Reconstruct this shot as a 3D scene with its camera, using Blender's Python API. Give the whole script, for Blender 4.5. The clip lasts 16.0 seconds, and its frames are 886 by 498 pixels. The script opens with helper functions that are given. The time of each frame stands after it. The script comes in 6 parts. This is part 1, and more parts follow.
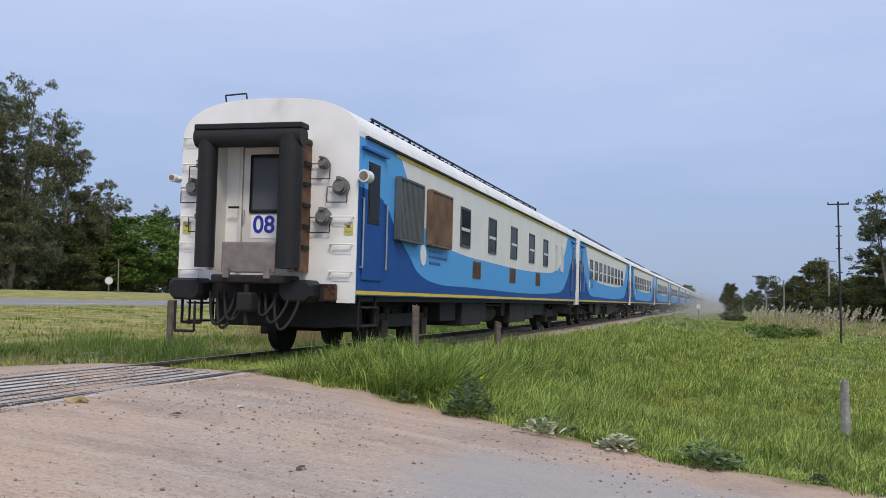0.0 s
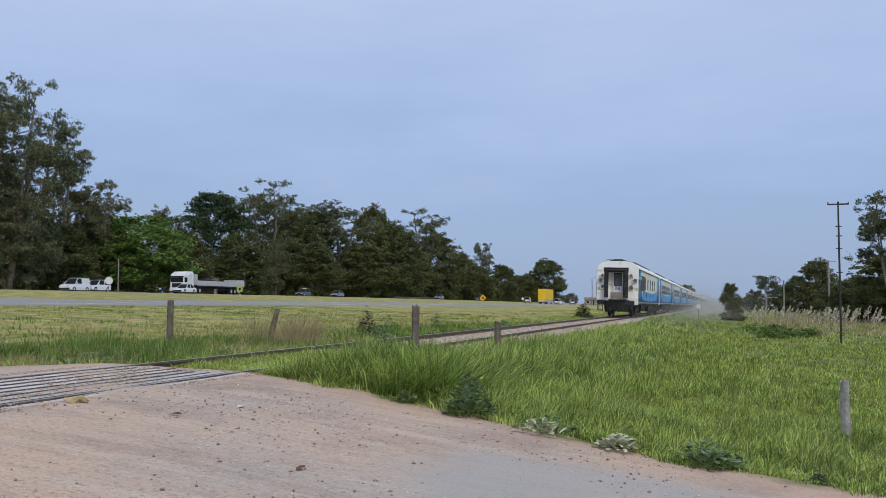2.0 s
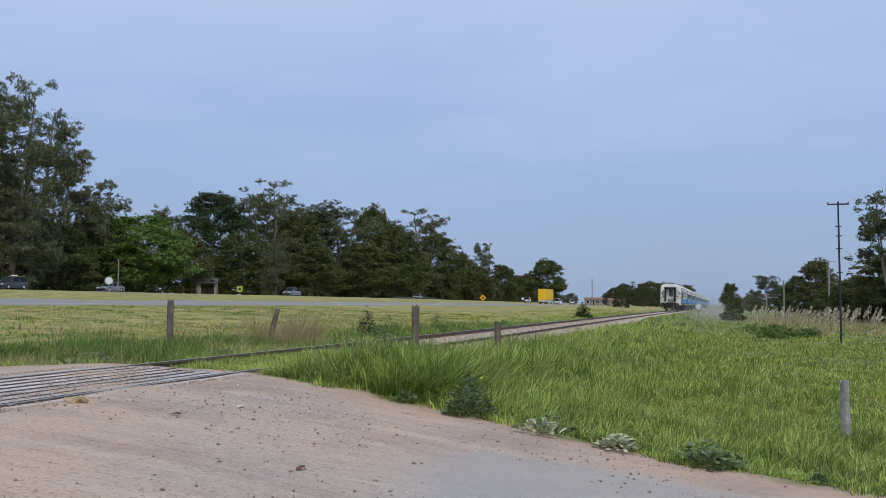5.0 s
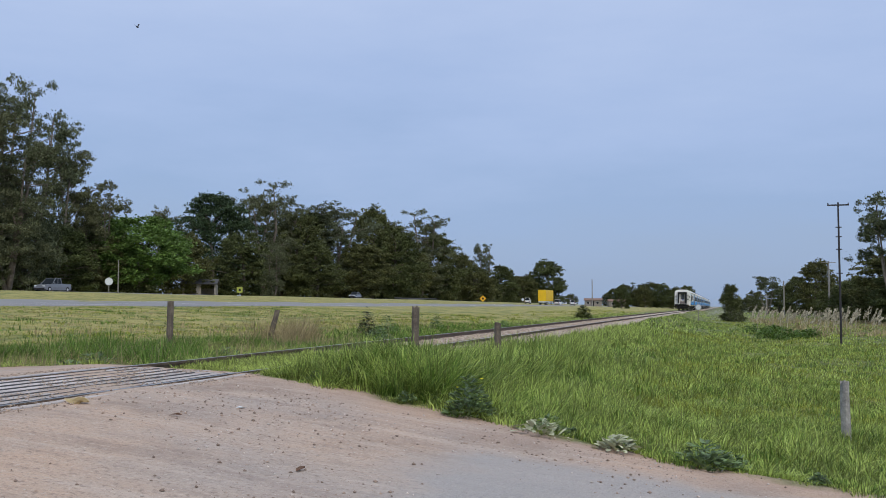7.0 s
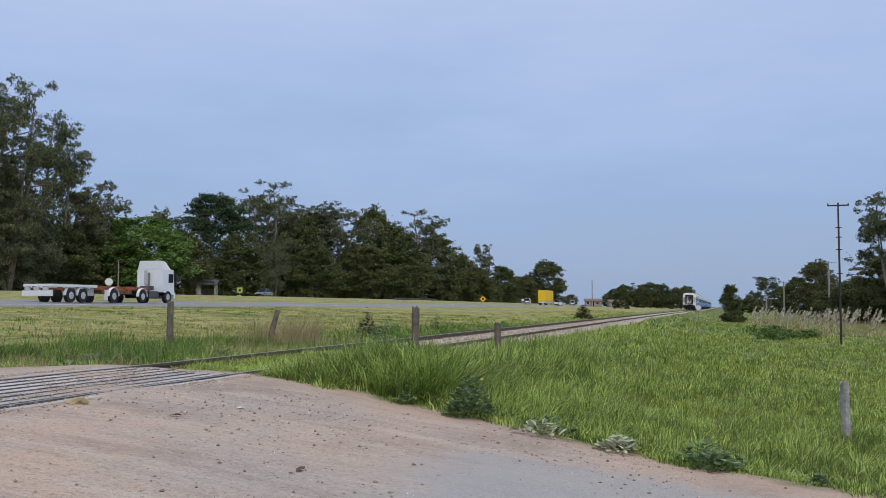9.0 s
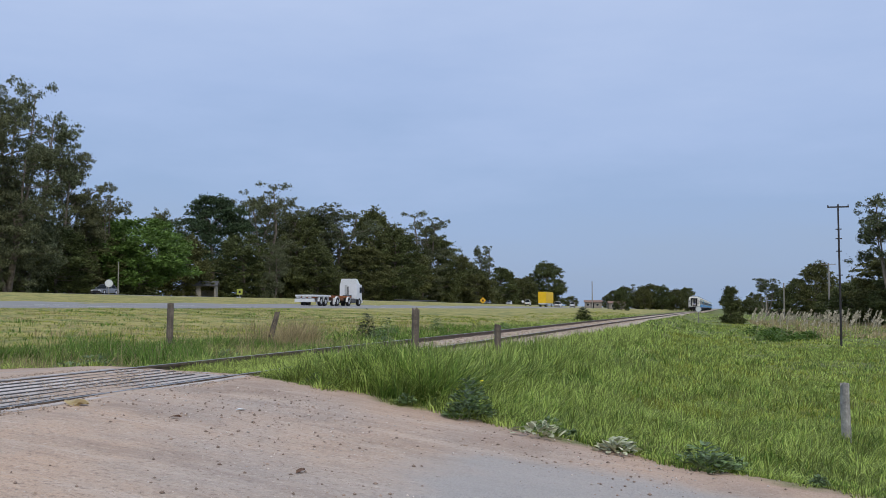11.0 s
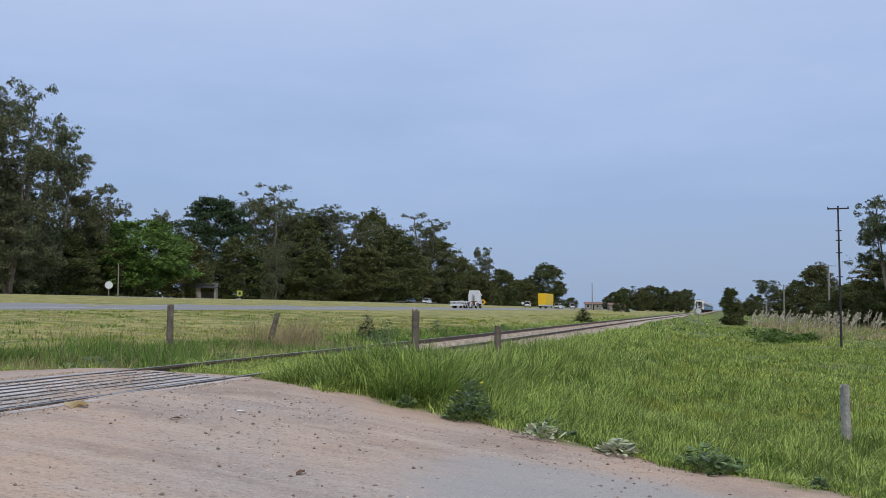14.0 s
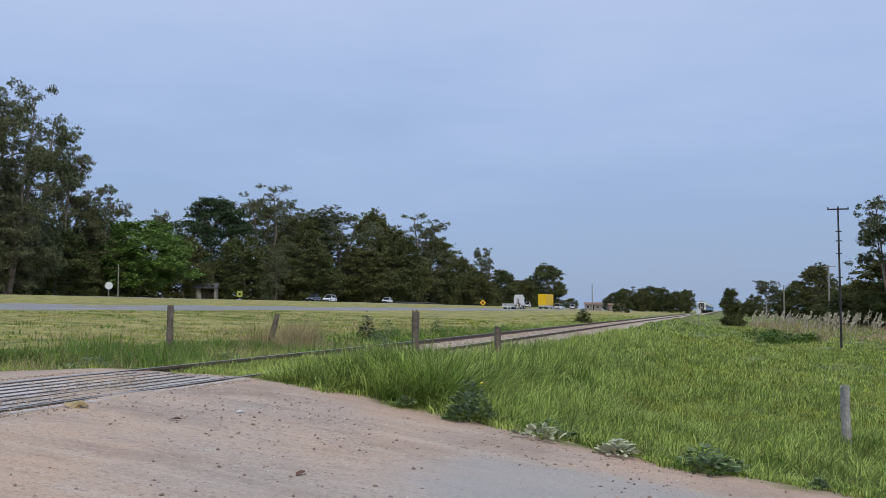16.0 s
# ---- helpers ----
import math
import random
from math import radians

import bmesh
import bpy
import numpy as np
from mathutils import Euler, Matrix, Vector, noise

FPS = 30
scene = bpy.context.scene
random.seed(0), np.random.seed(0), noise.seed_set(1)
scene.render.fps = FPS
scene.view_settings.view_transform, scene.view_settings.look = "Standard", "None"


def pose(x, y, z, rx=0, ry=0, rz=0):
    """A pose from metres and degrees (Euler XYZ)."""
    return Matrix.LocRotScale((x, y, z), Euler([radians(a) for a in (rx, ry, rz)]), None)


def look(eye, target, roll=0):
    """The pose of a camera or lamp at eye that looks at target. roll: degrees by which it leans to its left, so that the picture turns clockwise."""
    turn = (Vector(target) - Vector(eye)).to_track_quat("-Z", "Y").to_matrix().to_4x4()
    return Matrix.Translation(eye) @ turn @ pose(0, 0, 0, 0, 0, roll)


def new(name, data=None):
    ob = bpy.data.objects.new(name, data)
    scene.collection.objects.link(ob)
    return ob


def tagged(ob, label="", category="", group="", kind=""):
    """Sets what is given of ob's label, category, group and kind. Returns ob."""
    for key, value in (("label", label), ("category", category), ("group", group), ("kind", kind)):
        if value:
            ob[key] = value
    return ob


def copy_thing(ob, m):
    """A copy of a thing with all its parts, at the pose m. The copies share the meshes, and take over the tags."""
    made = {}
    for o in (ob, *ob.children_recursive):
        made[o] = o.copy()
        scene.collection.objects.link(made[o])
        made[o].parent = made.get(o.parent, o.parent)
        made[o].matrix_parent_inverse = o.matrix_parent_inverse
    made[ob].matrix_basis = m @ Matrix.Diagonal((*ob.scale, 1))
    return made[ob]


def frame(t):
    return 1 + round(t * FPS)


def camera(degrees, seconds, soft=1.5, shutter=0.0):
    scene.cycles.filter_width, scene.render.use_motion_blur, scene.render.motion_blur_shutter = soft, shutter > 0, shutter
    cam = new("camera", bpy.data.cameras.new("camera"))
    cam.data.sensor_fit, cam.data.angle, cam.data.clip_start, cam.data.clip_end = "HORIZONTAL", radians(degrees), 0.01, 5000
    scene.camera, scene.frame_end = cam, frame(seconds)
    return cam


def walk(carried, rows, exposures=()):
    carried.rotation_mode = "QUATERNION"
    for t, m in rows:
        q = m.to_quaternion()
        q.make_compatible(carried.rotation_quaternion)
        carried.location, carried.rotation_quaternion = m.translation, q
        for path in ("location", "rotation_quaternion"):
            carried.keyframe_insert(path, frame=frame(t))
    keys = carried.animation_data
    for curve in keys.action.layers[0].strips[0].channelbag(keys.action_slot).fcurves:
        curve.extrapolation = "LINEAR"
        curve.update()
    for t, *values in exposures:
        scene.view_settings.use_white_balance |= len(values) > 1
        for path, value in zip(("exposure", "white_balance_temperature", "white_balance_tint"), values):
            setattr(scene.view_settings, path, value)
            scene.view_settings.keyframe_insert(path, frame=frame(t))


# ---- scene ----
# The railway runs along +y; x = 0 under the camera; the near rail's head is z = 0.
cam = camera(49.0, 16.0, soft=0.6)
TURN = 15.407


def tilt(t, up):
    return (t, pose(0, 0, 0.88, 90 + up, 0, TURN))


walk(cam, [tilt(0, 3.327), tilt(4.2, 3.327), tilt(6.4, 3.337), tilt(7.0, 3.377), tilt(8.0, 3.394), tilt(9.2, 3.40),
           tilt(11.4, 3.513), tilt(12, 3.54), tilt(13, 3.566), tilt(14, 3.586), tilt(16, 3.619)],
     exposures=[(0, 0.24, 6750, 13), (0.7, 0.20, 6700, 13), (2.0, 0.12, 6550, 10), (5, 0.10, 6500, 10), (16, 0.09, 6480, 10)])

# ---- sky and sun ----
SUN_UP, SUN_ROUND = 48, 146


def make_world():
    w = bpy.data.worlds.new("overcast_sky")
    scene.world = w
    w.use_nodes = True
    n, ln = w.node_tree.nodes, w.node_tree.links
    n.clear()
    out = n.new("ShaderNodeOutputWorld")
    bg = n.new("ShaderNodeBackground")
    sky = n.new("ShaderNodeTexSky")
    sky.sky_type = "NISHITA"
    sky.sun_disc = False
    sky.sun_elevation, sky.sun_rotation = radians(SUN_UP), radians(SUN_ROUND)
    sky.altitude, sky.air_density, sky.dust_density = 20, 1.2, 2.0
    dim = n.new("ShaderNodeMix")
    dim.data_type = "RGBA"
    dim.blend_type = "MULTIPLY"
    dim.inputs["Factor"].default_value = 1.0
    dim.inputs["B"].default_value = (0.10, 0.10, 0.10, 1)
    ln.new(sky.outputs["Color"], dim.inputs["A"])
    co = n.new("ShaderNodeTexCoord")
    sep = n.new("ShaderNodeSeparateXYZ")
    ln.new(co.outputs["Generated"], sep.inputs[0])
    # cloud veil: paler overhead, bluer and darker towards the low sky
    ramp = n.new("ShaderNodeValToRGB")
    ramp.color_ramp.elements[0].position, ramp.color_ramp.elements[0].color = 0.0, (0.305, 0.41, 0.61, 1)
    ramp.color_ramp.elements[1].position, ramp.color_ramp.elements[1].color = 1.0, (0.66, 0.76, 0.93, 1)
    for p, c in ((0.10, (0.30, 0.42, 0.665, 1)), (0.20, (0.37, 0.485, 0.745, 1)), (0.34, (0.46, 0.565, 0.81, 1))):
        e = ramp.color_ramp.elements.new(p)
        e.color = c
    mp = n.new("ShaderNodeMapping")
    mp.inputs["Scale"].default_value = (1.3, 1.3, 5.0)
    nz = n.new("ShaderNodeTexNoise")
    nz.inputs["Scale"].default_value, nz.inputs["Detail"].default_value, nz.inputs["Roughness"].default_value = 1.7, 7, 0.58
    ln.new(co.outputs["Generated"], mp.inputs[0])
    ln.new(mp.outputs[0], nz.inputs["Vector"])
    off = n.new("ShaderNodeMath")
    off.operation = "MULTIPLY_ADD"
    off.inputs[1].default_value, off.inputs[2].default_value = 0.34, -0.17
    ln.new(nz.outputs["Fac"], off.inputs[0])
    add = n.new("ShaderNodeMath")
    add.operation = "ADD"
    ln.new(off.outputs[0], add.inputs[0])
    ln.new(sep.outputs["Z"], add.inputs[1])
    ln.new(add.outputs[0], ramp.inputs[0])
    mix = n.new("ShaderNodeMix")
    mix.data_type = "RGBA"
    mix.inputs["Factor"].default_value = 0.88
    ln.new(dim.outputs["Result"], mix.inputs["A"])
    ln.new(ramp.outputs["Color"], mix.inputs["B"])
    ln.new(mix.outputs["Result"], bg.inputs["Color"])
    bg.inputs["Strength"].default_value = 1.0
    ln.new(bg.outputs[0], out.inputs[0])


make_world()
sun = new("sun", bpy.data.lights.new("sun", "SUN"))
sun.data.energy, sun.data.angle, sun.data.color = 1.5, radians(12), (1.0, 0.93, 0.84)
# the light comes over the camera's right shoulder
sun.matrix_world = look((30, -45, 60), (0, 0, 0))


# ---- materials ----
def mat(name, color, rough=0.7, metal=0.0, vary=0.25, scale=6.0, bump=0.15, grain=60.0, rand=0.0, island=0.0, stain=None, clear=0.0, through_light=0.0, spec=0.5, tint=None, span=(0.3, 0.42, 0.72)):
    """A worn surface: two scales of colour change, fine relief, and a change from piece to piece."""
    m = bpy.data.materials.new(name)
    m.use_nodes = True
    n, ln = m.node_tree.nodes, m.node_tree.links
    b = n["Principled BSDF"]
    b.inputs["Roughness"].default_value, b.inputs["Metallic"].default_value = rough, metal
    b.inputs["Coat Weight"].default_value, b.inputs["Specular IOR Level"].default_value = clear, spec
    co = n.new("ShaderNodeTexCoord")
    a = n.new("ShaderNodeTexNoise")
    a.inputs["Scale"].default_value, a.inputs["Detail"].default_value = scale, 5
    g = n.new("ShaderNodeTexNoise")
    g.inputs["Scale"].default_value, g.inputs["Detail"].default_value = grain, 3
    for t in (a, g):
        ln.new(co.outputs["Object"], t.inputs["Vector"])
    lo = tuple(c * (1 - vary) for c in color)
    hi = tuple(min(1, c * (1 + vary)) for c in color)
    r = n.new("ShaderNodeValToRGB")
    r.color_ramp.elements[0].position, r.color_ramp.elements[0].color = span[0], (*(stain or lo), 1)
    r.color_ramp.elements[1].position, r.color_ramp.elements[1].color = span[2], (*hi, 1)
    e = r.color_ramp.elements.new(span[1])
    e.color = (*lo, 1)
    s = n.new("ShaderNodeMath")
    s.operation = "MULTIPLY_ADD"
    s.inputs[1].default_value, s.inputs[2].default_value = 0.35, 0.0
    ln.new(g.outputs["Fac"], s.inputs[0])
    k = n.new("ShaderNodeMath")
    k.operation = "MULTIPLY_ADD"
    k.inputs[1].default_value = 0.65
    ln.new(a.outputs["Fac"], k.inputs[0])
    ln.new(s.outputs[0], k.inputs[2])
    last = k
    if rand or island:
        src = n.new("ShaderNodeNewGeometry").outputs["Random Per Island"] if island else n.new("ShaderNodeObjectInfo").outputs["Random"]
        q = n.new("ShaderNodeMath")
        q.operation = "MULTIPLY_ADD"
        q.inputs[1].default_value, q.inputs[2].default_value = (island or rand), -(island or rand) / 2
        ln.new(src, q.inputs[0])
        last = n.new("ShaderNodeMath")
        last.operation = "ADD"
        ln.new(k.outputs[0], last.inputs[0])
        ln.new(q.outputs[0], last.inputs[1])
    ln.new(last.outputs[0], r.inputs[0])
    paint = r.outputs["Color"]
    if tint:
        # from one plant to the next the leaves differ in hue
        own = n.new("ShaderNodeMix")
        own.data_type = "RGBA"
        own.blend_type = "MULTIPLY"
        own.inputs["B"].default_value = (*tint, 1)
        ln.new(n.new("ShaderNodeObjectInfo").outputs["Random"], own.inputs["Factor"])
        ln.new(paint, own.inputs["A"])
        paint = own.outputs["Result"]
    ln.new(paint, b.inputs["Base Color"])
    if bump:
        bp = n.new("ShaderNodeBump")
        bp.inputs["Strength"].default_value, bp.inputs["Distance"].default_value = bump, 0.02
        ln.new(k.outputs[0], bp.inputs["Height"])
        ln.new(bp.outputs[0], b.inputs["Normal"])
    if through_light:
        tr = n.new("ShaderNodeBsdfTranslucent")
        mx = n.new("ShaderNodeMixShader")
        mx.inputs[0].default_value = through_light
        ln.new(paint, tr.inputs["Color"])
        ln.new(b.outputs[0], mx.inputs[1])
        ln.new(tr.outputs[0], mx.inputs[2])
        ln.new(mx.outputs[0], n["Material Output"].inputs[0])
    return m


def glass_dark(name, tint=(0.02, 0.025, 0.03)):
    m = bpy.data.materials.new(name)
    m.use_nodes = True
    b = m.node_tree.nodes["Principled BSDF"]
    b.inputs["Base Color"].default_value = (*tint, 1)
    b.inputs["Roughness"].default_value = 0.08
    b.inputs["Specular IOR Level"].default_value, b.inputs["IOR"].default_value = 0.08, 1.25
    return m


def livery_material():
    """Coach side: dark blue, light blue and white divided by two swept lines along the body."""
    m = mat("coach_side_paint", (0.80, 0.79, 0.74), rough=0.38, vary=0.06, scale=1.2, bump=0.02, grain=20)
    n, ln = m.node_tree.nodes, m.node_tree.links
    b = n["Principled BSDF"]
    co = n.new("ShaderNodeTexCoord")
    sep = n.new("ShaderNodeSeparateXYZ")
    ln.new(co.outputs["Object"], sep.inputs[0])
    along = n.new("ShaderNodeMath")
    along.operation = "DIVIDE"
    along.inputs[1].default_value = 25.5
    ln.new(sep.outputs["Y"], along.inputs[0])

    def line(points):
        fc = n.new("ShaderNodeFloatCurve")
        cv = fc.mapping.curves[0]
        cv.points[0].location, cv.points[1].location = (0.0, points[0][1] / 4), (1.0, points[-1][1] / 4)
        for y, z in points[1:-1]:
            cv.points.new(y / 25.5, z / 4)
        fc.mapping.update()
        ln.new(along.outputs[0], fc.inputs["Value"])
        up = n.new("ShaderNodeMath")
        up.operation = "MULTIPLY"
        up.inputs[1].default_value = 4.0
        ln.new(fc.outputs[0], up.inputs[0])
        t = n.new("ShaderNodeMath")
        t.operation = "GREATER_THAN"
        ln.new(sep.outputs["Z"], t.inputs[0])
        ln.new(up.outputs[0], t.inputs[1])
        return t

    dark = line([(0, 2.78), (1.2, 2.66), (1.86, 2.3), (2.8, 1.8), (3.6, 1.46), (4.6, 1.34), (7, 1.31), (19, 1.31), (21.5, 1.42), (22.8, 1.8), (23.8, 2.4), (24.4, 2.7), (25.5, 2.8)])
    white = line([(0, 3.95), (1.7, 3.8), (2.3, 3.4), (2.9, 2.9), (3.6, 2.45), (4.6, 2.18), (6.2, 2.05), (9, 1.98), (17.5, 1.98), (20, 2.1), (21.6, 2.5), (22.5, 3.0), (23.2, 3.5), (25.5, 3.9)])
    old = b.inputs["Base Color"].links[0].from_socket
    b.inputs["Roughness"].default_value, b.inputs["Specular IOR Level"].default_value = 0.55, 0.12
    m1, m2, m3 = (n.new("ShaderNodeMix") for _ in range(3))
    for q in (m1, m2, m3):
        q.data_type = "RGBA"
    m1.inputs["A"].default_value, m1.inputs["B"].default_value = (0.002, 0.076, 0.30, 1), (0.085, 0.38, 0.76, 1)
    ln.new(dark.outputs[0], m1.inputs["Factor"])
    ln.new(m1.outputs["Result"], m2.inputs["A"])
    ln.new(old, m2.inputs["B"])
    ln.new(white.outputs[0], m2.inputs["Factor"])
    # rail dust thrown up over the lower panels
    nz = n.new("ShaderNodeTexNoise")
    nz.inputs["Scale"].default_value, nz.inputs["Detail"].default_value = 2.5, 6
    ln.new(co.outputs["Object"], nz.inputs["Vector"])
    mul = n.new("ShaderNodeMath")
    mul.operation = "MULTIPLY"
    mul.inputs[1].default_value = 0.07
    ln.new(nz.outputs["Fac"], mul.inputs[0])
    ln.new(mul.outputs[0], m3.inputs["Factor"])
    ln.new(m2.outputs["Result"], m3.inputs["A"])
    m3.inputs["B"].default_value = (0.32, 0.30, 0.27, 1)
    ln.new(m3.outputs["Result"], b.inputs["Base Color"])
    return m


def ground_material():
    """Grass soil, a dirt road with wheel dust, and a worn asphalt patch, with ragged borders."""
    m = mat("ground_earth_and_grass", (0.145, 0.18, 0.04), rough=0.95, vary=0.35, scale=0.35, bump=0.5, grain=9)
    n, ln = m.node_tree.nodes, m.node_tree.links
    b = n["Principled BSDF"]
    co = n.new("ShaderNodeTexCoord")
    sep = n.new("ShaderNodeSeparateXYZ")
    ln.new(co.outputs["Object"], sep.inputs[0])

    def noise_at(scale, detail=5):
        q = n.new("ShaderNodeTexNoise")
        q.inputs["Scale"].default_value, q.inputs["Detail"].default_value = scale, detail
        ln.new(co.outputs["Object"], q.inputs["Vector"])
        return q.outputs["Fac"]

    def math_node(op, a, bb, c=None):
        q = n.new("ShaderNodeMath")
        q.operation = op
        for i, v in enumerate((a, bb, c)):
            if v is None:
                continue
            if isinstance(v, (int, float)):
                q.inputs[i].default_value = v
            else:
                ln.new(v, q.inputs[i])
        return q.outputs[0]

    def blend(fac, a, bb):
        q = n.new("ShaderNodeMix")
        q.data_type = "RGBA"
        for key, v in (("Factor", fac), ("A", a), ("B", bb)):
            if isinstance(v, tuple):
                q.inputs[key].default_value = (*v, 1)
            else:
                ln.new(v, q.inputs[key])
        return q.outputs["Result"]

    def soft(v, lo, hi):
        q = n.new("ShaderNodeMapRange")
        q.inputs["From Min"].default_value, q.inputs["From Max"].default_value = lo, hi
        ln.new(v, q.inputs["Value"])
        return q.outputs["Result"]

    grass = b.inputs["Base Color"].links[0].from_socket
    # mown straw-coloured verge between railway and highway
    rows = n.new("ShaderNodeMapping")
    rows.inputs["Scale"].default_value = (1.6, 0.12, 1)
    ln.new(co.outputs["Object"], rows.inputs[0])
    swath = n.new("ShaderNodeTexNoise")
    swath.inputs["Scale"].default_value, swath.inputs["Detail"].default_value = 0.9, 8
    ln.new(rows.outputs[0], swath.inputs["Vector"])
    straw_zone = math_node("MULTIPLY", soft(sep.outputs["X"], -11.0, -15.0), soft(swath.outputs["Fac"], 0.30, 0.52))
    grass = blend(straw_zone, grass, (0.37, 0.315, 0.10))
    tuft = math_node("MULTIPLY", soft(sep.outputs["X"], -12.0, -15.0), soft(noise_at(1.7, 8), 0.52, 0.66))
    grass = blend(math_node("MULTIPLY", tuft, 0.7), grass, (0.13, 0.18, 0.04))
    short = n.new("ShaderNodeMapping")
    short.inputs["Scale"].default_value = (0.42, 0.6, 1)
    ln.new(co.outputs["Object"], short.inputs[0])
    stubble = n.new("ShaderNodeTexNoise")
    stubble.inputs["Scale"].default_value, stubble.inputs["Detail"].default_value, stubble.inputs["Roughness"].default_value = 1.1, 12, 0.78
    ln.new(short.outputs[0], stubble.inputs["Vector"])
    grass = blend(math_node("MULTIPLY", soft(stubble.outputs["Fac"], 0.5, 0.6), 0.8), grass, (0.105, 0.14, 0.032))
    grass = blend(math_node("MULTIPLY", soft(stubble.outputs["Fac"], 0.48, 0.38), 0.65), grass, (0.46, 0.40, 0.14))
    # the road's edge leans away towards the railway
    edge = math_node("MULTIPLY_ADD", sep.outputs["X"], -0.30, 10.2)
    d = math_node("SUBTRACT", edge, sep.outputs["Y"])
    d = math_node("ADD", d, math_node("MULTIPLY_ADD", noise_at(1.3, 8), 1.3, -0.65))
    road = soft(d, -0.15, 0.2)
    big, mid, fine = noise_at(0.55, 6), noise_at(5.0, 6), noise_at(70.0, 3)
    dirt = blend(soft(big, 0.40, 0.60), (0.56, 0.40, 0.29), (0.47, 0.375, 0.305))
    dirt = blend(math_node("MULTIPLY", soft(noise_at(0.8, 9), 0.48, 0.64), 0.7), dirt, (0.29, 0.225, 0.18))
    dirt = blend(math_node("MULTIPLY", soft(mid, 0.45, 0.7), 0.45), dirt, (0.56, 0.45, 0.36))
    dirt = blend(math_node("MULTIPLY", soft(fine, 0.52, 0.75), 0.5), dirt, (0.25, 0.18, 0.14))
    dirt = blend(math_node("MULTIPLY", soft(noise_at(0.38, 8), 0.50, 0.62), 0.35), dirt, (0.375, 0.345, 0.325))
    lanes = n.new("ShaderNodeMapping")
    lanes.inputs["Scale"].default_value, lanes.inputs["Rotation"].default_value = (0.35, 3.2, 1), (0, 0, radians(12))
    ln.new(co.outputs["Object"], lanes.inputs[0])
    rut = n.new("ShaderNodeTexNoise")
    rut.inputs["Scale"].default_value, rut.inputs["Detail"].default_value, rut.inputs["Roughness"].default_value = 1.3, 9, 0.65
    ln.new(lanes.outputs[0], rut.inputs["Vector"])
    dirt = blend(math_node("MULTIPLY", soft(rut.outputs["Fac"], 0.52, 0.72), 0.55), dirt, (0.27, 0.20, 0.16))
    dirt = blend(math_node("MULTIPLY", soft(rut.outputs["Fac"], 0.46, 0.30), 0.6), dirt, (0.60, 0.50, 0.42))
    grit = noise_at(26.0, 4)
    dirt = blend(math_node("MULTIPLY", soft(grit, 0.56, 0.70), 0.6), dirt, (0.22, 0.165, 0.13))
    dirt = blend(math_node("MULTIPLY", soft(grit, 0.40, 0.28), 0.6), dirt, (0.64, 0.56, 0.48))
    # damp red soil along the grass edge
    rim = math_node("MULTIPLY", soft(d, 1.5, 0.1), 0.55)
    dirt = blend(rim, dirt, (0.47, 0.31, 0.215))
    # grey asphalt showing through
    ax = math_node("ADD", math_node("MULTIPLY", sep.outputs["X"], 1.0), math_node("MULTIPLY_ADD", noise_at(0.9, 7), 1.6, -0.8))
    ay = math_node("ADD", math_node("MULTIPLY", sep.outputs["Y"], 1.0), math_node("MULTIPLY_ADD", noise_at(1.1, 7), 1.0, -0.5))
    asphalt_zone = math_node("MULTIPLY", soft(ax, -2.7, -1.9), soft(ay, 9.3, 8.7))
    grey = blend(soft(fine, 0.4, 0.7), (0.34, 0.33, 0.32), (0.45, 0.43, 0.41))
    dirt = blend(math_node("MULTIPLY", asphalt_zone, 0.8), dirt, grey)
    ln.new(blend(road, grass, dirt), b.inputs["Base Color"])
    bp = b.inputs["Normal"].links[0].from_node
    bp.inputs["Strength"].default_value, bp.inputs["Distance"].default_value = 1.0, 0.04
    ln.new(math_node("ADD", math_node("MULTIPLY", mid, 0.8), math_node("ADD", math_node("MULTIPLY", fine, 0.35), math_node("MULTIPLY", noise_at(24.0, 4), 0.9))), bp.inputs["Height"])
    return m


M_SIDE = livery_material()
M_WHITE = mat("coach_cream_paint", (0.88, 0.87, 0.82), rough=0.42, vary=0.09, scale=1.6, bump=0.03, stain=(0.52, 0.47, 0.38))
M_DOORW = mat("door_off_white", (0.68, 0.66, 0.60), rough=0.5, vary=0.1, scale=2.0, bump=0.03, stain=(0.42, 0.37, 0.3))
M_RUBBER = mat("black_rubber", (0.008, 0.0085, 0.0095), rough=0.65, vary=0.4, scale=5, bump=0.1)
M_IRON = mat("dark_underframe_iron", (0.016, 0.015, 0.0145), rough=0.8, vary=0.45, scale=5, bump=0.2, stain=(0.04, 0.028, 0.022))
M_GRIME = mat("brown_brake_dust_iron", (0.05, 0.034, 0.026), rough=0.85, vary=0.4, scale=6, bump=0.2, stain=(0.018, 0.015, 0.013))
M_STICK = mat("faded_yellow_sticker", (0.56, 0.55, 0.12), rough=0.5, vary=0.12, scale=8, bump=0.02)
M_DUST = mat("pale_road_dust", (0.62, 0.60, 0.57), rough=1.0, vary=0.05, scale=1, bump=0, through_light=0.5, spec=0.0)
M_PLATE = mat("grey_steel_plate", (0.075, 0.075, 0.08), rough=0.6, vary=0.2, scale=4, bump=0.08)
M_FOOT = mat("worn_foot_plate", (0.22, 0.19, 0.175), rough=0.75, vary=0.25, scale=5, bump=0.15, stain=(0.12, 0.085, 0.07))
M_RUST = mat("rusty_steel", (0.17, 0.085, 0.045), rough=0.8, vary=0.4, scale=5, bump=0.2)
M_YEL = mat("yellow_line_paint", (0.80, 0.58, 0.04), rough=0.5, vary=0.12, scale=3, bump=0.02)
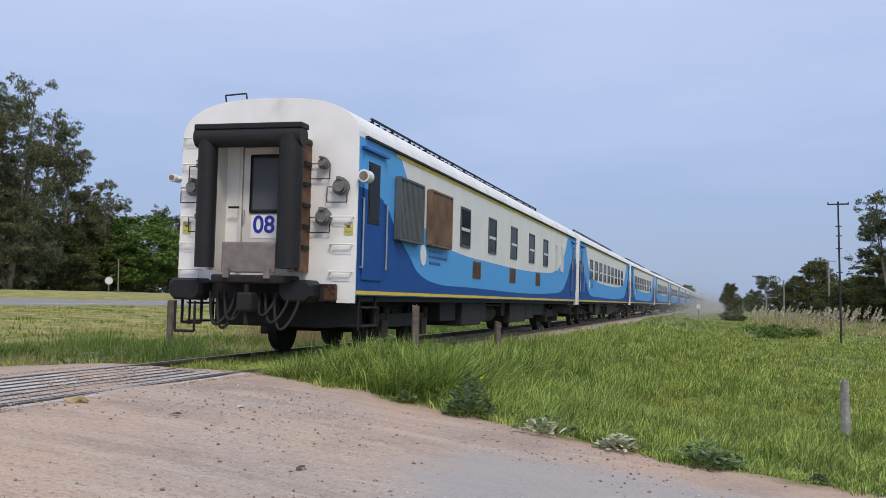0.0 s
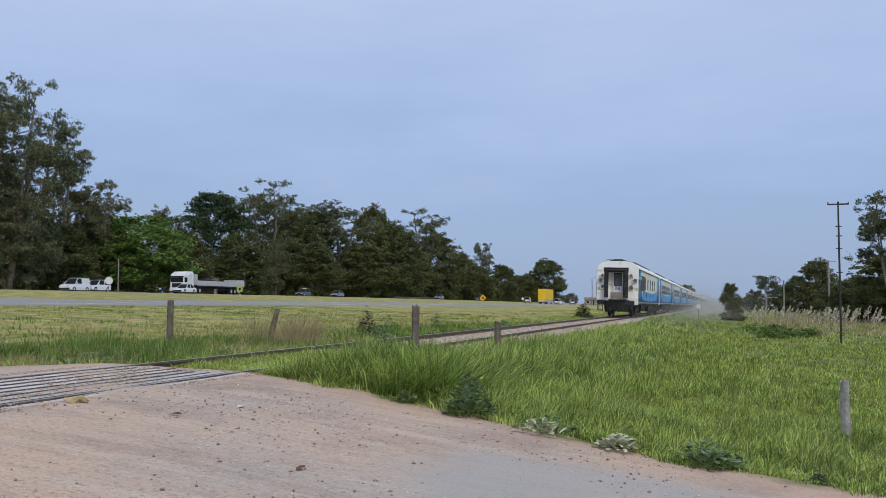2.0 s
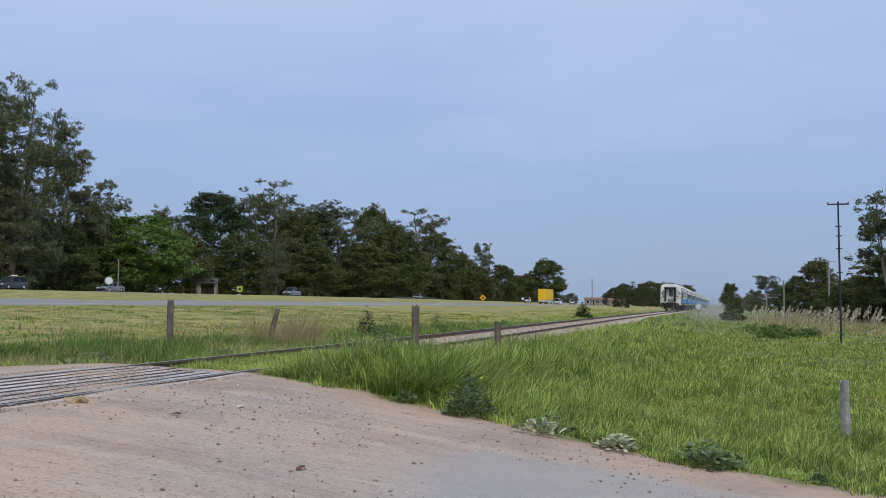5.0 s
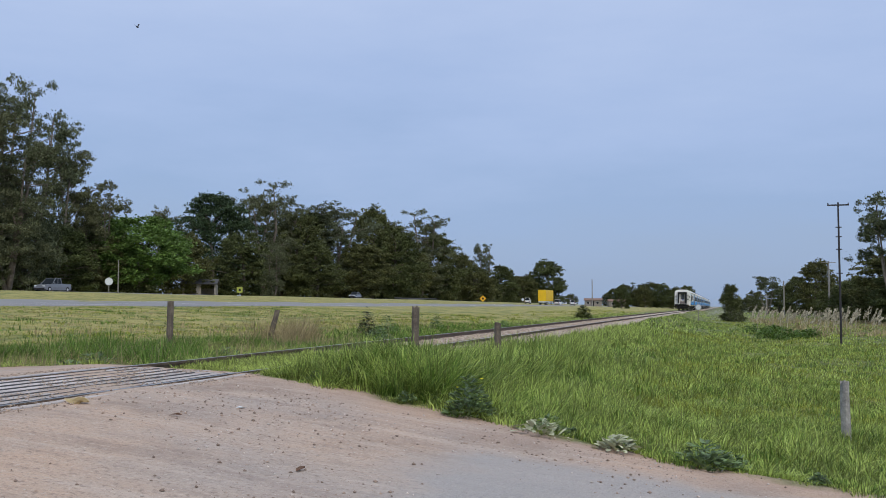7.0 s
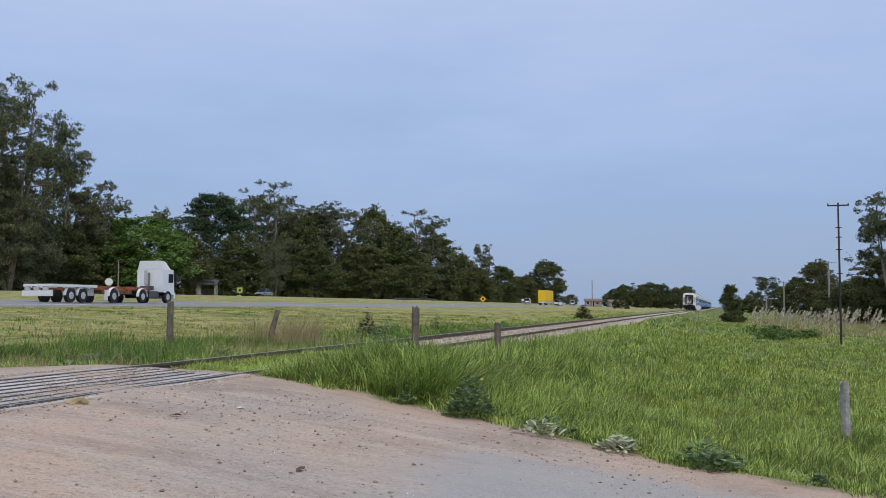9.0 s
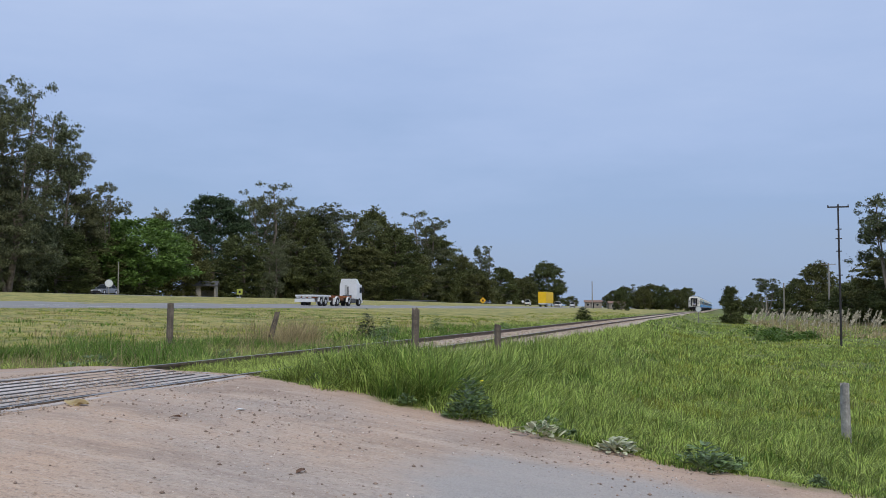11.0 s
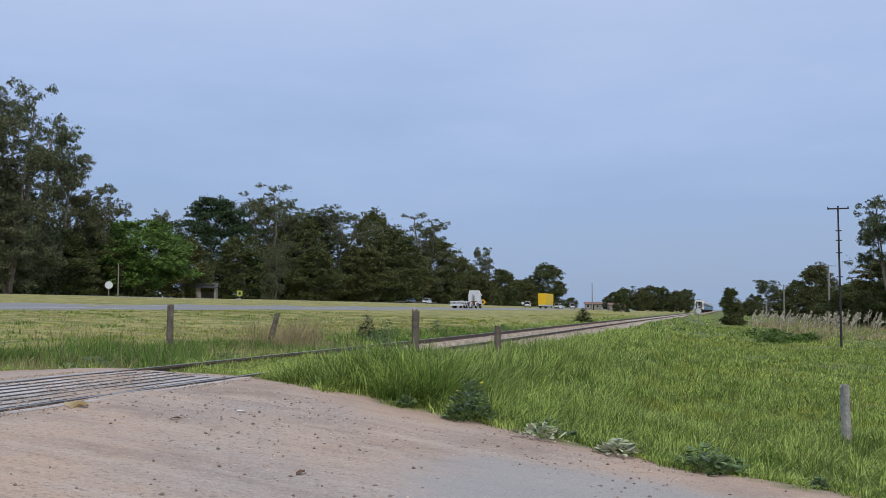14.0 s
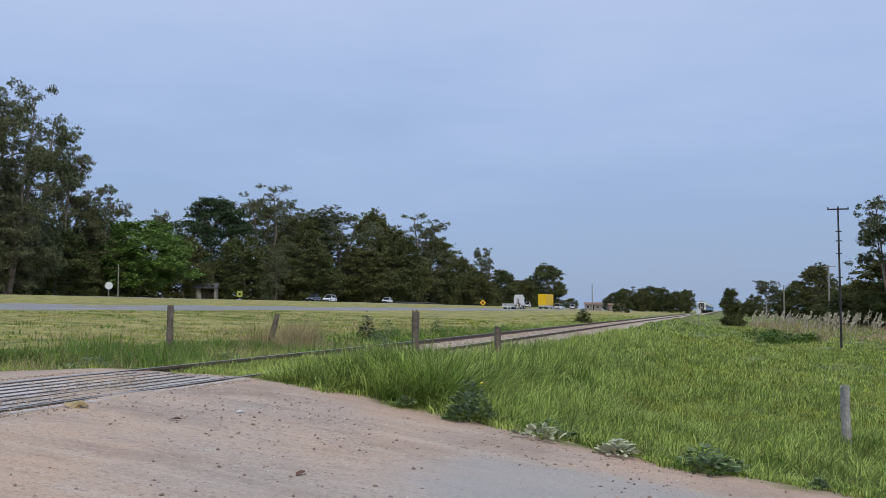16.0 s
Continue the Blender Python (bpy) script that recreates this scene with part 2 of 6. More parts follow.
M_DBLUE = mat("dark_blue_paint", (0.006, 0.082, 0.36), rough=0.4, vary=0.1, scale=3, bump=0.02)
M_SOCKET = mat("grey_cast_socket", (0.19, 0.19, 0.185), rough=0.6, vary=0.35, scale=12, bump=0.15, stain=(0.06, 0.055, 0.05))
M_NUM = mat("number_blue_paint", (0.012, 0.03, 0.36), rough=0.5, vary=0.05, bump=0.0)
M_LOUV = mat("grey_louvre_metal", (0.10, 0.115, 0.115), rough=0.6, vary=0.2, scale=3, bump=0.05, stain=(0.16, 0.10, 0.06))
M_LOUVR = mat("rusted_louvre_metal", (0.20, 0.12, 0.075), rough=0.7, vary=0.35, scale=2, bump=0.08, stain=(0.07, 0.05, 0.04))
M_GLASS = glass_dark("dark_window_glass")
M_CHROME = mat("bare_metal", (0.5, 0.5, 0.5), rough=0.35, metal=0.9, vary=0.15, bump=0.05)
M_RAIL = mat("rail_steel", (0.13, 0.092, 0.066), rough=0.7, metal=0.1, vary=0.35, scale=4, bump=0.15)
M_STRIPE = mat("worn_grey_steel_strip", (0.12, 0.115, 0.115), rough=0.6, metal=0.2, vary=0.35, scale=3, bump=0.1, stain=(0.2, 0.16, 0.13))
M_RAILTOP = mat("polished_rail_head", (0.42, 0.42, 0.42), rough=0.3, metal=0.9, vary=0.15, scale=8, bump=0.03)
M_SLEEPER = mat("weathered_sleeper_wood", (0.13, 0.105, 0.085), rough=0.9, vary=0.35, scale=4, bump=0.4, rand=0.25)
M_PLANK = mat("grey_crossing_timber", (0.50, 0.45, 0.42), rough=0.9, vary=0.22, scale=3, bump=0.08, rand=0.2, stain=(0.30, 0.25, 0.21))
M_BALLAST = mat("pale_ballast_stone", (0.50, 0.405, 0.315), rough=0.95, vary=0.45, scale=3, bump=0.8, grain=25, stain=(0.22, 0.165, 0.125))
M_BSTONE = mat("dusty_brown_ballast", (0.43, 0.335, 0.255), rough=0.95, vary=0.3, scale=8, bump=0.4, island=0.6)
M_STONE = mat("loose_stone", (0.60, 0.53, 0.47), rough=0.95, vary=0.22, scale=8, bump=0.4, island=0.5)
M_CLOD = mat("brown_dirt_clod", (0.36, 0.27, 0.21), rough=0.95, vary=0.35, scale=8, bump=0.4, island=0.5)
M_POST = mat("weathered_post_wood", (0.17, 0.135, 0.105), rough=0.9, vary=0.4, scale=7, bump=0.6, grain=45, stain=(0.09, 0.075, 0.06))
M_POSTP = mat("bleached_post_wood", (0.36, 0.34, 0.31), rough=0.9, vary=0.35, scale=9, bump=0.5, grain=50, stain=(0.17, 0.15, 0.13))
M_POLEW = mat("grey_pole_wood", (0.30, 0.28, 0.25), rough=0.9, vary=0.25, scale=4, bump=0.3)
M_POLEB = mat("black_iron_pole", (0.03, 0.026, 0.028), rough=0.6, vary=0.3, scale=4, bump=0.1, stain=(0.10, 0.05, 0.03))
M_ROAD = mat("highway_asphalt", (0.245, 0.24, 0.235), rough=0.85, vary=0.12, scale=0.3, bump=0.1, grain=30)
M_LINE = mat("road_line_paint", (0.7, 0.7, 0.66), rough=0.7, vary=0.15, scale=2, bump=0.05)
M_BARK = mat("eucalyptus_bark", (0.20, 0.165, 0.13), rough=0.9, vary=0.4, scale=1.5, bump=0.4, stain=(0.08, 0.06, 0.05))
M_LEAF_E = mat("eucalyptus_leaves", (0.13, 0.15, 0.082), rough=0.6, vary=0.45, scale=0.3, bump=0, island=0.45, through_light=0.14, spec=0.15, tint=(1.1, 1.0, 0.9))
M_LEAF_D = mat("dark_broad_leaves", (0.108, 0.132, 0.05), rough=0.6, vary=0.45, scale=0.3, bump=0, island=0.45, through_light=0.14, spec=0.12, tint=(1.2, 1.0, 1.0))
M_LEAF_G = mat("bright_green_leaves", (0.125, 0.21, 0.045), rough=0.6, vary=0.4, scale=0.5, bump=0, island=0.5, through_light=0.22, spec=0.25)
M_LEAF_P = mat("dark_pine_needles", (0.056, 0.088, 0.04), rough=0.65, vary=0.4, scale=0.4, bump=0, island=0.5, through_light=0.06, spec=0.2)
M_GRASS = mat("long_green_grass", (0.365, 0.445, 0.115), rough=0.5, vary=0.55, scale=1.3, bump=0, island=0.5, through_light=0.34, spec=0.25, span=(0.34, 0.42, 0.64))
M_GRASSD = mat("dark_green_grass", (0.145, 0.24, 0.045), rough=0.5, vary=0.42, scale=1.3, bump=0, island=0.45, through_light=0.32, spec=0.25, span=(0.34, 0.42, 0.64))
M_GRASSY = mat("yellow_green_grass", (0.335, 0.365, 0.068), rough=0.6, vary=0.4, scale=0.6, bump=0, island=0.4, through_light=0.3, spec=0.2, span=(0.34, 0.42, 0.64))
M_STRAW = mat("dry_straw_grass", (0.40, 0.32, 0.17), rough=0.8, vary=0.3, scale=1, bump=0, island=0.6, through_light=0.25)
M_PLUME = mat("pampas_plume", (0.52, 0.46, 0.34), rough=0.9, vary=0.3, scale=2, bump=0, island=0.5, through_light=0.3)
M_WEED = mat("dark_weed_leaves", (0.17, 0.25, 0.10), rough=0.55, vary=0.45, scale=5, bump=0, island=0.5, through_light=0.2)
M_SAGE = mat("pale_sage_leaves", (0.52, 0.54, 0.36), rough=0.7, vary=0.25, scale=10, bump=0.1, island=0.5, through_light=0.15)
M_FLOWER = mat("yellow_petals", (0.85, 0.75, 0.02), rough=0.6, vary=0.1, bump=0)
M_CARW = mat("white_car_paint", (0.72, 0.73, 0.74), rough=0.3, vary=0.05, scale=2, bump=0, clear=0.5)
M_CARK = mat("black_car_paint", (0.03, 0.032, 0.036), rough=0.3, vary=0.1, scale=2, bump=0, clear=0.5)
M_CARG = mat("grey_car_paint", (0.16, 0.17, 0.185), rough=0.3, vary=0.1, scale=2, bump=0, clear=0.5)
M_GREYPANEL = mat("grey_trailer_board", (0.46, 0.47, 0.47), rough=0.6, vary=0.15, scale=3, bump=0.05)
M_ORANGE = mat("orange_brown_chassis_paint", (0.30, 0.10, 0.03), rough=0.7, vary=0.35, scale=3, bump=0.1)
M_TYRE = mat("tyre_rubber", (0.018, 0.018, 0.019), rough=0.85, vary=0.3, bump=0.1)
M_RIM = mat("steel_rim", (0.55, 0.55, 0.55), rough=0.45, metal=0.5, vary=0.15, bump=0.03)
M_TARP = mat("yellow_tarpaulin", (0.82, 0.52, 0.01), rough=0.55, vary=0.08, scale=1, bump=0.05)
M_SIGNW = mat("white_sign_paint", (0.68, 0.70, 0.70), rough=0.5, vary=0.08, bump=0.02)
M_SIGNY = mat("yellow_green_sign", (0.34, 0.38, 0.06), rough=0.5, vary=0.08, bump=0.02)
M_SIGNO = mat("amber_sign", (0.80, 0.42, 0.01), rough=0.5, vary=0.08, bump=0.02)
M_LAMPRED = mat("red_lamp_glass", (0.35, 0.02, 0.015), rough=0.2, vary=0.1, bump=0)
M_BRICKW = mat("pale_render_wall", (0.30, 0.27, 0.235), rough=0.9, vary=0.2, scale=1.5, bump=0.2)
M_ROOF = mat("dull_tile_roof", (0.24, 0.15, 0.11), rough=0.9, vary=0.25, scale=2, bump=0.3)
M_GROUND = ground_material()


# ---- building helpers ----
def part(name, bm, material, parent=None, label="", smooth=False):
    me = bpy.data.meshes.new(name)
    bm.to_mesh(me)
    bm.free()
    return mesh_part(name, me, material, parent, label, smooth)


def mesh_part(name, me, material, parent=None, label="", smooth=False):
    if material and not me.materials:
        me.materials.append(material)
    if smooth:
        me.polygons.foreach_set("use_smooth", [True] * len(me.polygons))
    ob = new(name, me)
    if parent:
        ob.parent = parent
    if label:
        ob["label"] = label
    return ob


def box(bm, x0, x1, y0, y1, z0, z1, bevel=0.0):
    r = bmesh.ops.create_cube(bm, size=1.0, matrix=Matrix.Translation(((x0 + x1) / 2, (y0 + y1) / 2, (z0 + z1) / 2)) @ Matrix.Diagonal((abs(x1 - x0), abs(y1 - y0), abs(z1 - z0), 1)))
    if bevel:
        es = list({e for v in r["verts"] for e in v.link_edges})
        bmesh.ops.bevel(bm, geom=es, offset=bevel, segments=2, affect="EDGES", profile=0.5)
    return bm


def boxes(*rows, bevel=0.0):
    bm = bmesh.new()
    for r in rows:
        box(bm, *r, bevel=bevel)
    return bm


def tube(bm, a, b, r0, r1=None, seg=10):
    a, b = Vector(a), Vector(b)
    d = b - a
    m = Matrix.Translation((a + b) / 2) @ d.to_track_quat("Z", "Y").to_matrix().to_4x4()
    bmesh.ops.create_cone(bm, cap_ends=True, segments=seg, radius1=r0, radius2=r0 if r1 is None else r1, depth=d.length, matrix=m)
    return bm


def pipe(points, r, seg=8):
    bm = bmesh.new()
    for a, b in zip(points, points[1:]):
        tube(bm, a, b, r, seg=seg)
    return bm


def loft(bm, rings, cap=True):
    """Skin between rings of points (all of one length)."""
    vs = [[bm.verts.new(p) for p in ring] for ring in rings]
    k = len(vs[0])
    for a, b in zip(vs, vs[1:]):
        for i in range(k):
            j = (i + 1) % k
            bm.faces.new((a[i], a[j], b[j], b[i]))
    if cap:
        bm.faces.new(vs[0])
        bm.faces.new(list(reversed(vs[-1])))
    bmesh.ops.recalc_face_normals(bm, faces=bm.faces)
    return bm


def thing(name, label, category, group="", kind="", at=(0, 0, 0), turn=0):
    e = new(name)
    e.empty_display_size = 0.3
    e.matrix_basis = pose(*at, 0, 0, turn)
    return tagged(e, label, category, group, kind)


def soup(name, verts, faces, material):
    """A mesh from arrays: verts (n, 3), faces (m, 3 or 4)."""
    me = bpy.data.meshes.new(name)
    k = faces.shape[1]
    me.vertices.add(len(verts))
    me.vertices.foreach_set("co", np.ascontiguousarray(verts, dtype=np.float32).ravel())
    me.loops.add(faces.size)
    me.loops.foreach_set("vertex_index", np.ascontiguousarray(faces, dtype=np.int32).ravel())
    me.polygons.add(len(faces))
    me.polygons.foreach_set("loop_start", np.arange(0, faces.size, k, dtype=np.int32))
    me.update(calc_edges=True)
    me.validate()
    me.materials.append(material)
    return me


# ---- the lie of the land ----
FIELD_D = [-4000, -300, -40, -6, -2.5, 0, 1.5, 3.2, 4.6, 5.2, 8.8, 9.6, 11, 13, 20, 30, 38, 50, 74, 86, 130, 400, 4000]
FIELD_Z = [-1.0, -1.0, -1.05, -1.08, -1.05, -0.92, -0.72, -0.42, -0.34, -0.36, -0.36, -0.42, -0.45, -0.30, 0.06, 0.55, 0.86, 1.27, 2.62, 2.70, 2.9, 3.2, 3.2]
ROAD_D = [-4000, -8, -4, 0, 2.5, 4.5, 5.4, 5.95, 8.0, 9.2, 12, 20, 30, 38, 50, 74, 86, 130, 4000]
ROAD_Z = [-1.0, -1.05, -0.98, -0.74, -0.42, -0.15, -0.05, -0.012, 0.04, 0.0, -0.14, 0.06, 0.55, 0.86, 1.27, 2.62, 2.70, 2.9, 3.2]


def land(x, y):
    x, y = np.asarray(x, dtype=float), np.asarray(y, dtype=float)
    d = -x
    f, r = np.interp(d, FIELD_D, FIELD_Z), np.interp(d, ROAD_D, ROAD_Z)
    k = np.clip((y - (10.2 - 0.30 * x) + 0.2) / 1.4, 0, 1)
    k = k * k * (3 - 2 * k)
    lump = 0.035 * np.sin(x * 1.7 + y * 0.6) * np.sin(y * 1.1 - x * 0.4) + 0.05 * np.sin(x * 0.31 + 2) * np.sin(y * 0.27)
    far = np.clip((np.abs(y) - 250) / 700, 0, 1)
    z = r * (1 - k) + f * k + lump * k + 0.012 * (1 - k) * np.sin(x * 2.3) * np.sin(y * 1.9)
    z = z + 0.32 * k * np.exp(-((y - 13.0) / 3.2) ** 2) * np.exp(-((x + 4.4) / 0.8) ** 2)
    # a low bank of earth beside the line farther on
    z = z + 0.36 * np.clip((y - 48) / 20, 0, 1) * np.clip((260 - y) / 60, 0, 1) * np.exp(-((x + 3.9 - 0.0055 * np.clip(y - 40, 0, 400)) / 0.8) ** 2)
    flat = np.where(d > 30, 1.0, 0.0) * far
    return z * (1 - flat) + (0.4 * z) * flat


def spread(lo, hi, a, b, near, far):
    """Grid lines: even between a and b, widening outside."""
    mid = list(np.arange(a, b, near))
    up, s = [b], near
    while up[-1] < hi:
        s = min(s * 1.18, far)
        up.append(up[-1] + s)
    dn, s = [], near
    q = a
    while q > lo:
        s = min(s * 1.18, far)
        q -= s
        dn.append(q)
    return np.array(dn[::-1] + mid + up)


def make_ground():
    xs, ys = spread(-3500, 3500, -16, 5, 0.2, 400), spread(-1500, 4500, 4, 24, 0.2, 400)
    gx, gy = np.meshgrid(xs, ys)
    v = np.stack([gx, gy, land(gx, gy)], -1).reshape(-1, 3)
    w = len(xs)
    i = (np.arange(len(ys) - 1)[:, None] * w + np.arange(w - 1)[None]).ravel()
    me = soup("ground", v, np.stack([i, i + 1, i + w + 1, i + w], 1), M_GROUND)
    tagged(mesh_part("ground", me, None, smooth=True), "grassy ground with a dusty pinkish dirt road and worn asphalt", "ground", kind="structure")


def strip(name, d0, d1, y0, y1, lift, material, label, z0=None, z1=None, parent=None):
    """A long flat strip laid along the railway's direction on the land."""
    ys = np.concatenate([np.arange(y0, 400, 8.0), np.arange(400, y1, 40.0)]) if y0 < 400 else np.arange(y0, y1, 40.0)
    ds = np.array([d0, d0 + 0.06 * (d1 - d0), (d0 + d1) / 2, d1 - 0.06 * (d1 - d0), d1])
    sink = [0.07 if d1 - d0 > 1 and d in (ds[0], ds[-1]) else 0.0 for d in ds]
    v = np.array([(-d, y, land(-d, y) + lift - q) for y in ys for d, q in zip(ds, sink)])
    i = (np.arange(len(ys) - 1)[:, None] * 5 + np.arange(4)[None]).ravel()
    me = soup(name, v, np.stack([i, i + 5, i + 6, i + 1], 1), material)
    ob = mesh_part(name, me, None, parent, smooth=True)
    if label:
        tagged(ob, label, "road", kind="structure")
    return ob


make_ground()
ROAD_NEAR = strip("road_near", 38.5, 52.0, -200, 2500, 0.05, M_ROAD, "grey asphalt highway carriageway with pale edge lines")
ROAD_FAR = strip("road_far", 75.5, 85.0, -200, 2500, 0.05, M_ROAD, "grey asphalt far carriageway of the highway")
for nm, a in (("edge_line", 40.2), ("edge_line", 48.6)):
    strip(nm, a, a + 0.15, -200, 1200, 0.058, M_LINE, "", parent=ROAD_NEAR)
for nm, a in (("edge_line", 76.6), ("edge_line", 84.0)):
    strip(nm, a, a + 0.15, -200, 1200, 0.058, M_LINE, "", parent=ROAD_FAR)
dash = boxes((-0.06, 0.06, 0, 3.0, 0, 0.006))
first = part("centre_line", dash, M_LINE, ROAD_NEAR)
first.location = (-44, 20, float(land(-44, 20)) + 0.052)
for k in range(1, 30):
    o = new("centre_line", first.data)
    o.parent = ROAD_NEAR
    o.location = (-44, 20 + k * 9.0, float(land(-44, 20 + k * 9.0)) + 0.052)


# ---- railway ----
def rail_profile():
    return [(-0.07, -0.15), (0.07, -0.15), (0.07, -0.135), (0.012, -0.12), (0.012, -0.04), (0.036, -0.03), (0.036, 0.0), (-0.036, 0.0), (-0.036, -0.03), (-0.012, -0.04), (-0.012, -0.12), (-0.07, -0.135)]


TRACK_X, HALF_GAUGE, CANT = -6.96, 0.87, 0.05


def swing(y):
    """The line leaves the straight very gently towards +x."""
    u = y - 75
    return 0.0108 * (math.sqrt(u * u + 400) + u) / 2


def swing_turn(y):
    u = y - 75
    return -math.degrees(math.atan(0.0108 * (u / math.sqrt(u * u + 400) + 1) / 2))


LINE = [-60, 11.6, 14, 30, 45, 60, 75, 90, 120, 160, 220, 320, 450, 700, 1200, 2500]


def make_track():
    bed_rings = []
    for y in LINE[1:]:
        w = swing(y)
        bed_rings.append([(-9.1 + w, y, -0.42), (-8.5 + w, y, -0.06), (-6.9 + w, y, -0.085), (-5.5 + w, y, -0.11), (-4.75 + w, y, -0.42)])
    bm = bmesh.new()
    vs = [[bm.verts.new(p) for p in r] for r in bed_rings]
    for a, b in zip(vs, vs[1:]):
        for i in range(4):
            bm.faces.new((a[i], a[i + 1], b[i + 1], b[i]))
    bmesh.ops.recalc_face_normals(bm, faces=bm.faces)
    track = part("railway_track", bm, M_BALLAST)
    tagged(track, "single railway track of rusty rails on pale ballast", "railway track", kind="structure")
    for side, lift in ((1, 0.0), (-1, CANT)):
        bm = bmesh.new()
        x = TRACK_X + side * HALF_GAUGE
        loft(bm, [[(x + px + swing(y), y, lift + pz) for px, pz in rail_profile()] for y in LINE])
        part("rail", bm, M_RAIL, track)
        bm = loft(bmesh.new(), [[(x - 0.027 + swing(y), y, lift + 0.001), (x + 0.027 + swing(y), y, lift + 0.001), (x + 0.027 + swing(y), y, lift + 0.004), (x - 0.027 + swing(y), y, lift + 0.004)] for y in LINE])
        part("rail_head", bm, M_RAILTOP, track, "bright worn running surface")
    sl = boxes((-1.35, 1.35, -0.12, 0.12, -0.13, 0.0), bevel=0.012)
    me = bpy.data.meshes.new("sleeper")
    sl.to_mesh(me)
    sl.free()
    me.materials.append(M_SLEEPER)
    for k in range(200):
        o = new("sleeper", me)
        o.parent = track
        o.matrix_basis = pose(TRACK_X + swing(12.4 + k * 0.62) + random.uniform(-0.03, 0.03), 12.4 + k * 0.62, -0.10, 0, 1.6, random.uniform(-1, 1))
    # loose ballast stones round the sleepers
    rng = np.random.default_rng(4)
    n = 9000
    y = 15.5 + 70 * rng.random(n) ** 1.4
    x = TRACK_X + rng.uniform(-2.0, 2.1, n)
    z = np.interp(x, [-9.1, -8.5, -6.9, -5.5, -4.75], [-0.42, -0.06, -0.085, -0.11, -0.42]) + 0.004
    s = rng.uniform(0.02, 0.045, n)
    octa = np.array([(1, 0, 0), (-1, 0, 0), (0, 1, 0), (0, -1, 0), (0, 0, 0.8), (0, 0, -0.8)])
    tri = np.array([(0, 2, 4), (2, 1, 4), (1, 3, 4), (3, 0, 4), (2, 0, 5), (1, 2, 5), (3, 1, 5), (0, 3, 5)])
    v = (octa[None] * s[:, None, None] * rng.uniform(0.6, 1.3, (n, 6, 1)) + np.stack([x, y, z], 1)[:, None]).reshape(-1, 3)
    f = (tri[None] + (np.arange(n) * 6)[:, None, None]).reshape(-1, 3)
    tagged(mesh_part("ballast_stones", soup("ballast_stones", v, f, M_BSTONE), None), "loose pale ballast stones between the sleepers", "stones", kind="stuff")


def make_crossing():
    e = thing("level_crossing", "worn grey level crossing deck of timber and rail strips set in dirt", "level crossing", kind="structure", at=(TRACK_X, 0, 0))
    # long strips between and beside the rails
    xs = [-0.70, -0.46, -0.22, 0.02, 0.26, 0.50, 0.70]
    for i, x in enumerate(xs):
        lift = CANT * (0.87 - x) / 1.74
        bm = boxes((x - 0.108, x + 0.108, -9, 11.9 + 0.15 * math.sin(i * 2.1), lift - 0.09, lift - 0.006), bevel=0.012)
        part("plank", bm, M_PLANK, e)
        bm = boxes((x + 0.111, x + 0.127, -9, 11.7 + 0.2 * math.sin(i), lift - 0.1, lift - 0.001))
        part("steel_strip", bm, M_STRIPE, e, "dark steel strip between planks")
    for x in (-1.02, 1.02):
        lift = CANT * (0.87 - x) / 1.74
        bm = boxes((x - 0.05, x + 0.05, -9, 11.8, lift - 0.12, lift - 0.004), bevel=0.01)
        part("guard_timber", bm, M_PLANK, e)


make_track()
make_crossing()


# ---- train ----
def profile(half=1.55, z0=1.05, eave=3.55, top=4.21, inset=0.0):
    """Half-round roof line of a coach, from the right eave over the top to the left eave."""
    pts = []
    for k in range(0, 25):
        a = math.pi * k / 24
        ca, sa = math.cos(a), math.sin(a)
        x = math.copysign(abs(ca) ** 0.72, ca) * (half - inset)
        z = eave + (abs(sa) ** 0.86) * (top - eave - inset)
        pts.append((x, z))
    return pts


def bogie(parent, yc):
    b = part("bogie", boxes((-1.12, -1.0, yc - 1.5, yc + 1.5, 0.48, 0.74), (1.0, 1.12, yc - 1.5, yc + 1.5, 0.48, 0.74), (-1.0, 1.0, yc - 0.3, yc + 0.3, 0.5, 0.8), bevel=0.02), M_IRON, parent)
    for dy in (-1.25, 1.25):
        bm = bmesh.new()
        for s in (-1, 1):
            tube(bm, (s * 0.80, yc + dy, 0.457), (s * 0.92, yc + dy, 0.457), 0.455, seg=28)
            tube(bm, (s * 0.74, yc + dy, 0.457), (s * 0.80, yc + dy, 0.457), 0.48, seg=28)
        tube(bm, (-1.05, yc + dy, 0.457), (1.05, yc + dy, 0.457), 0.08)
        part("wheelset", bm, M_IRON, b)
        for s in (-1, 1):
            bm = bmesh.new()
            box(bm, s * 1.06 - 0.14, s * 1.06 + 0.14, yc + dy - 0.17, yc + dy + 0.17, 0.3, 0.62, bevel=0.02)
            for q in (-0.3, 0.3):
                tube(bm, (s * 1.08, yc + dy + q, 0.5), (s * 1.08, yc + dy + q, 0.85), 0.09)
            part("axle_box", bm, M_GRIME, b)


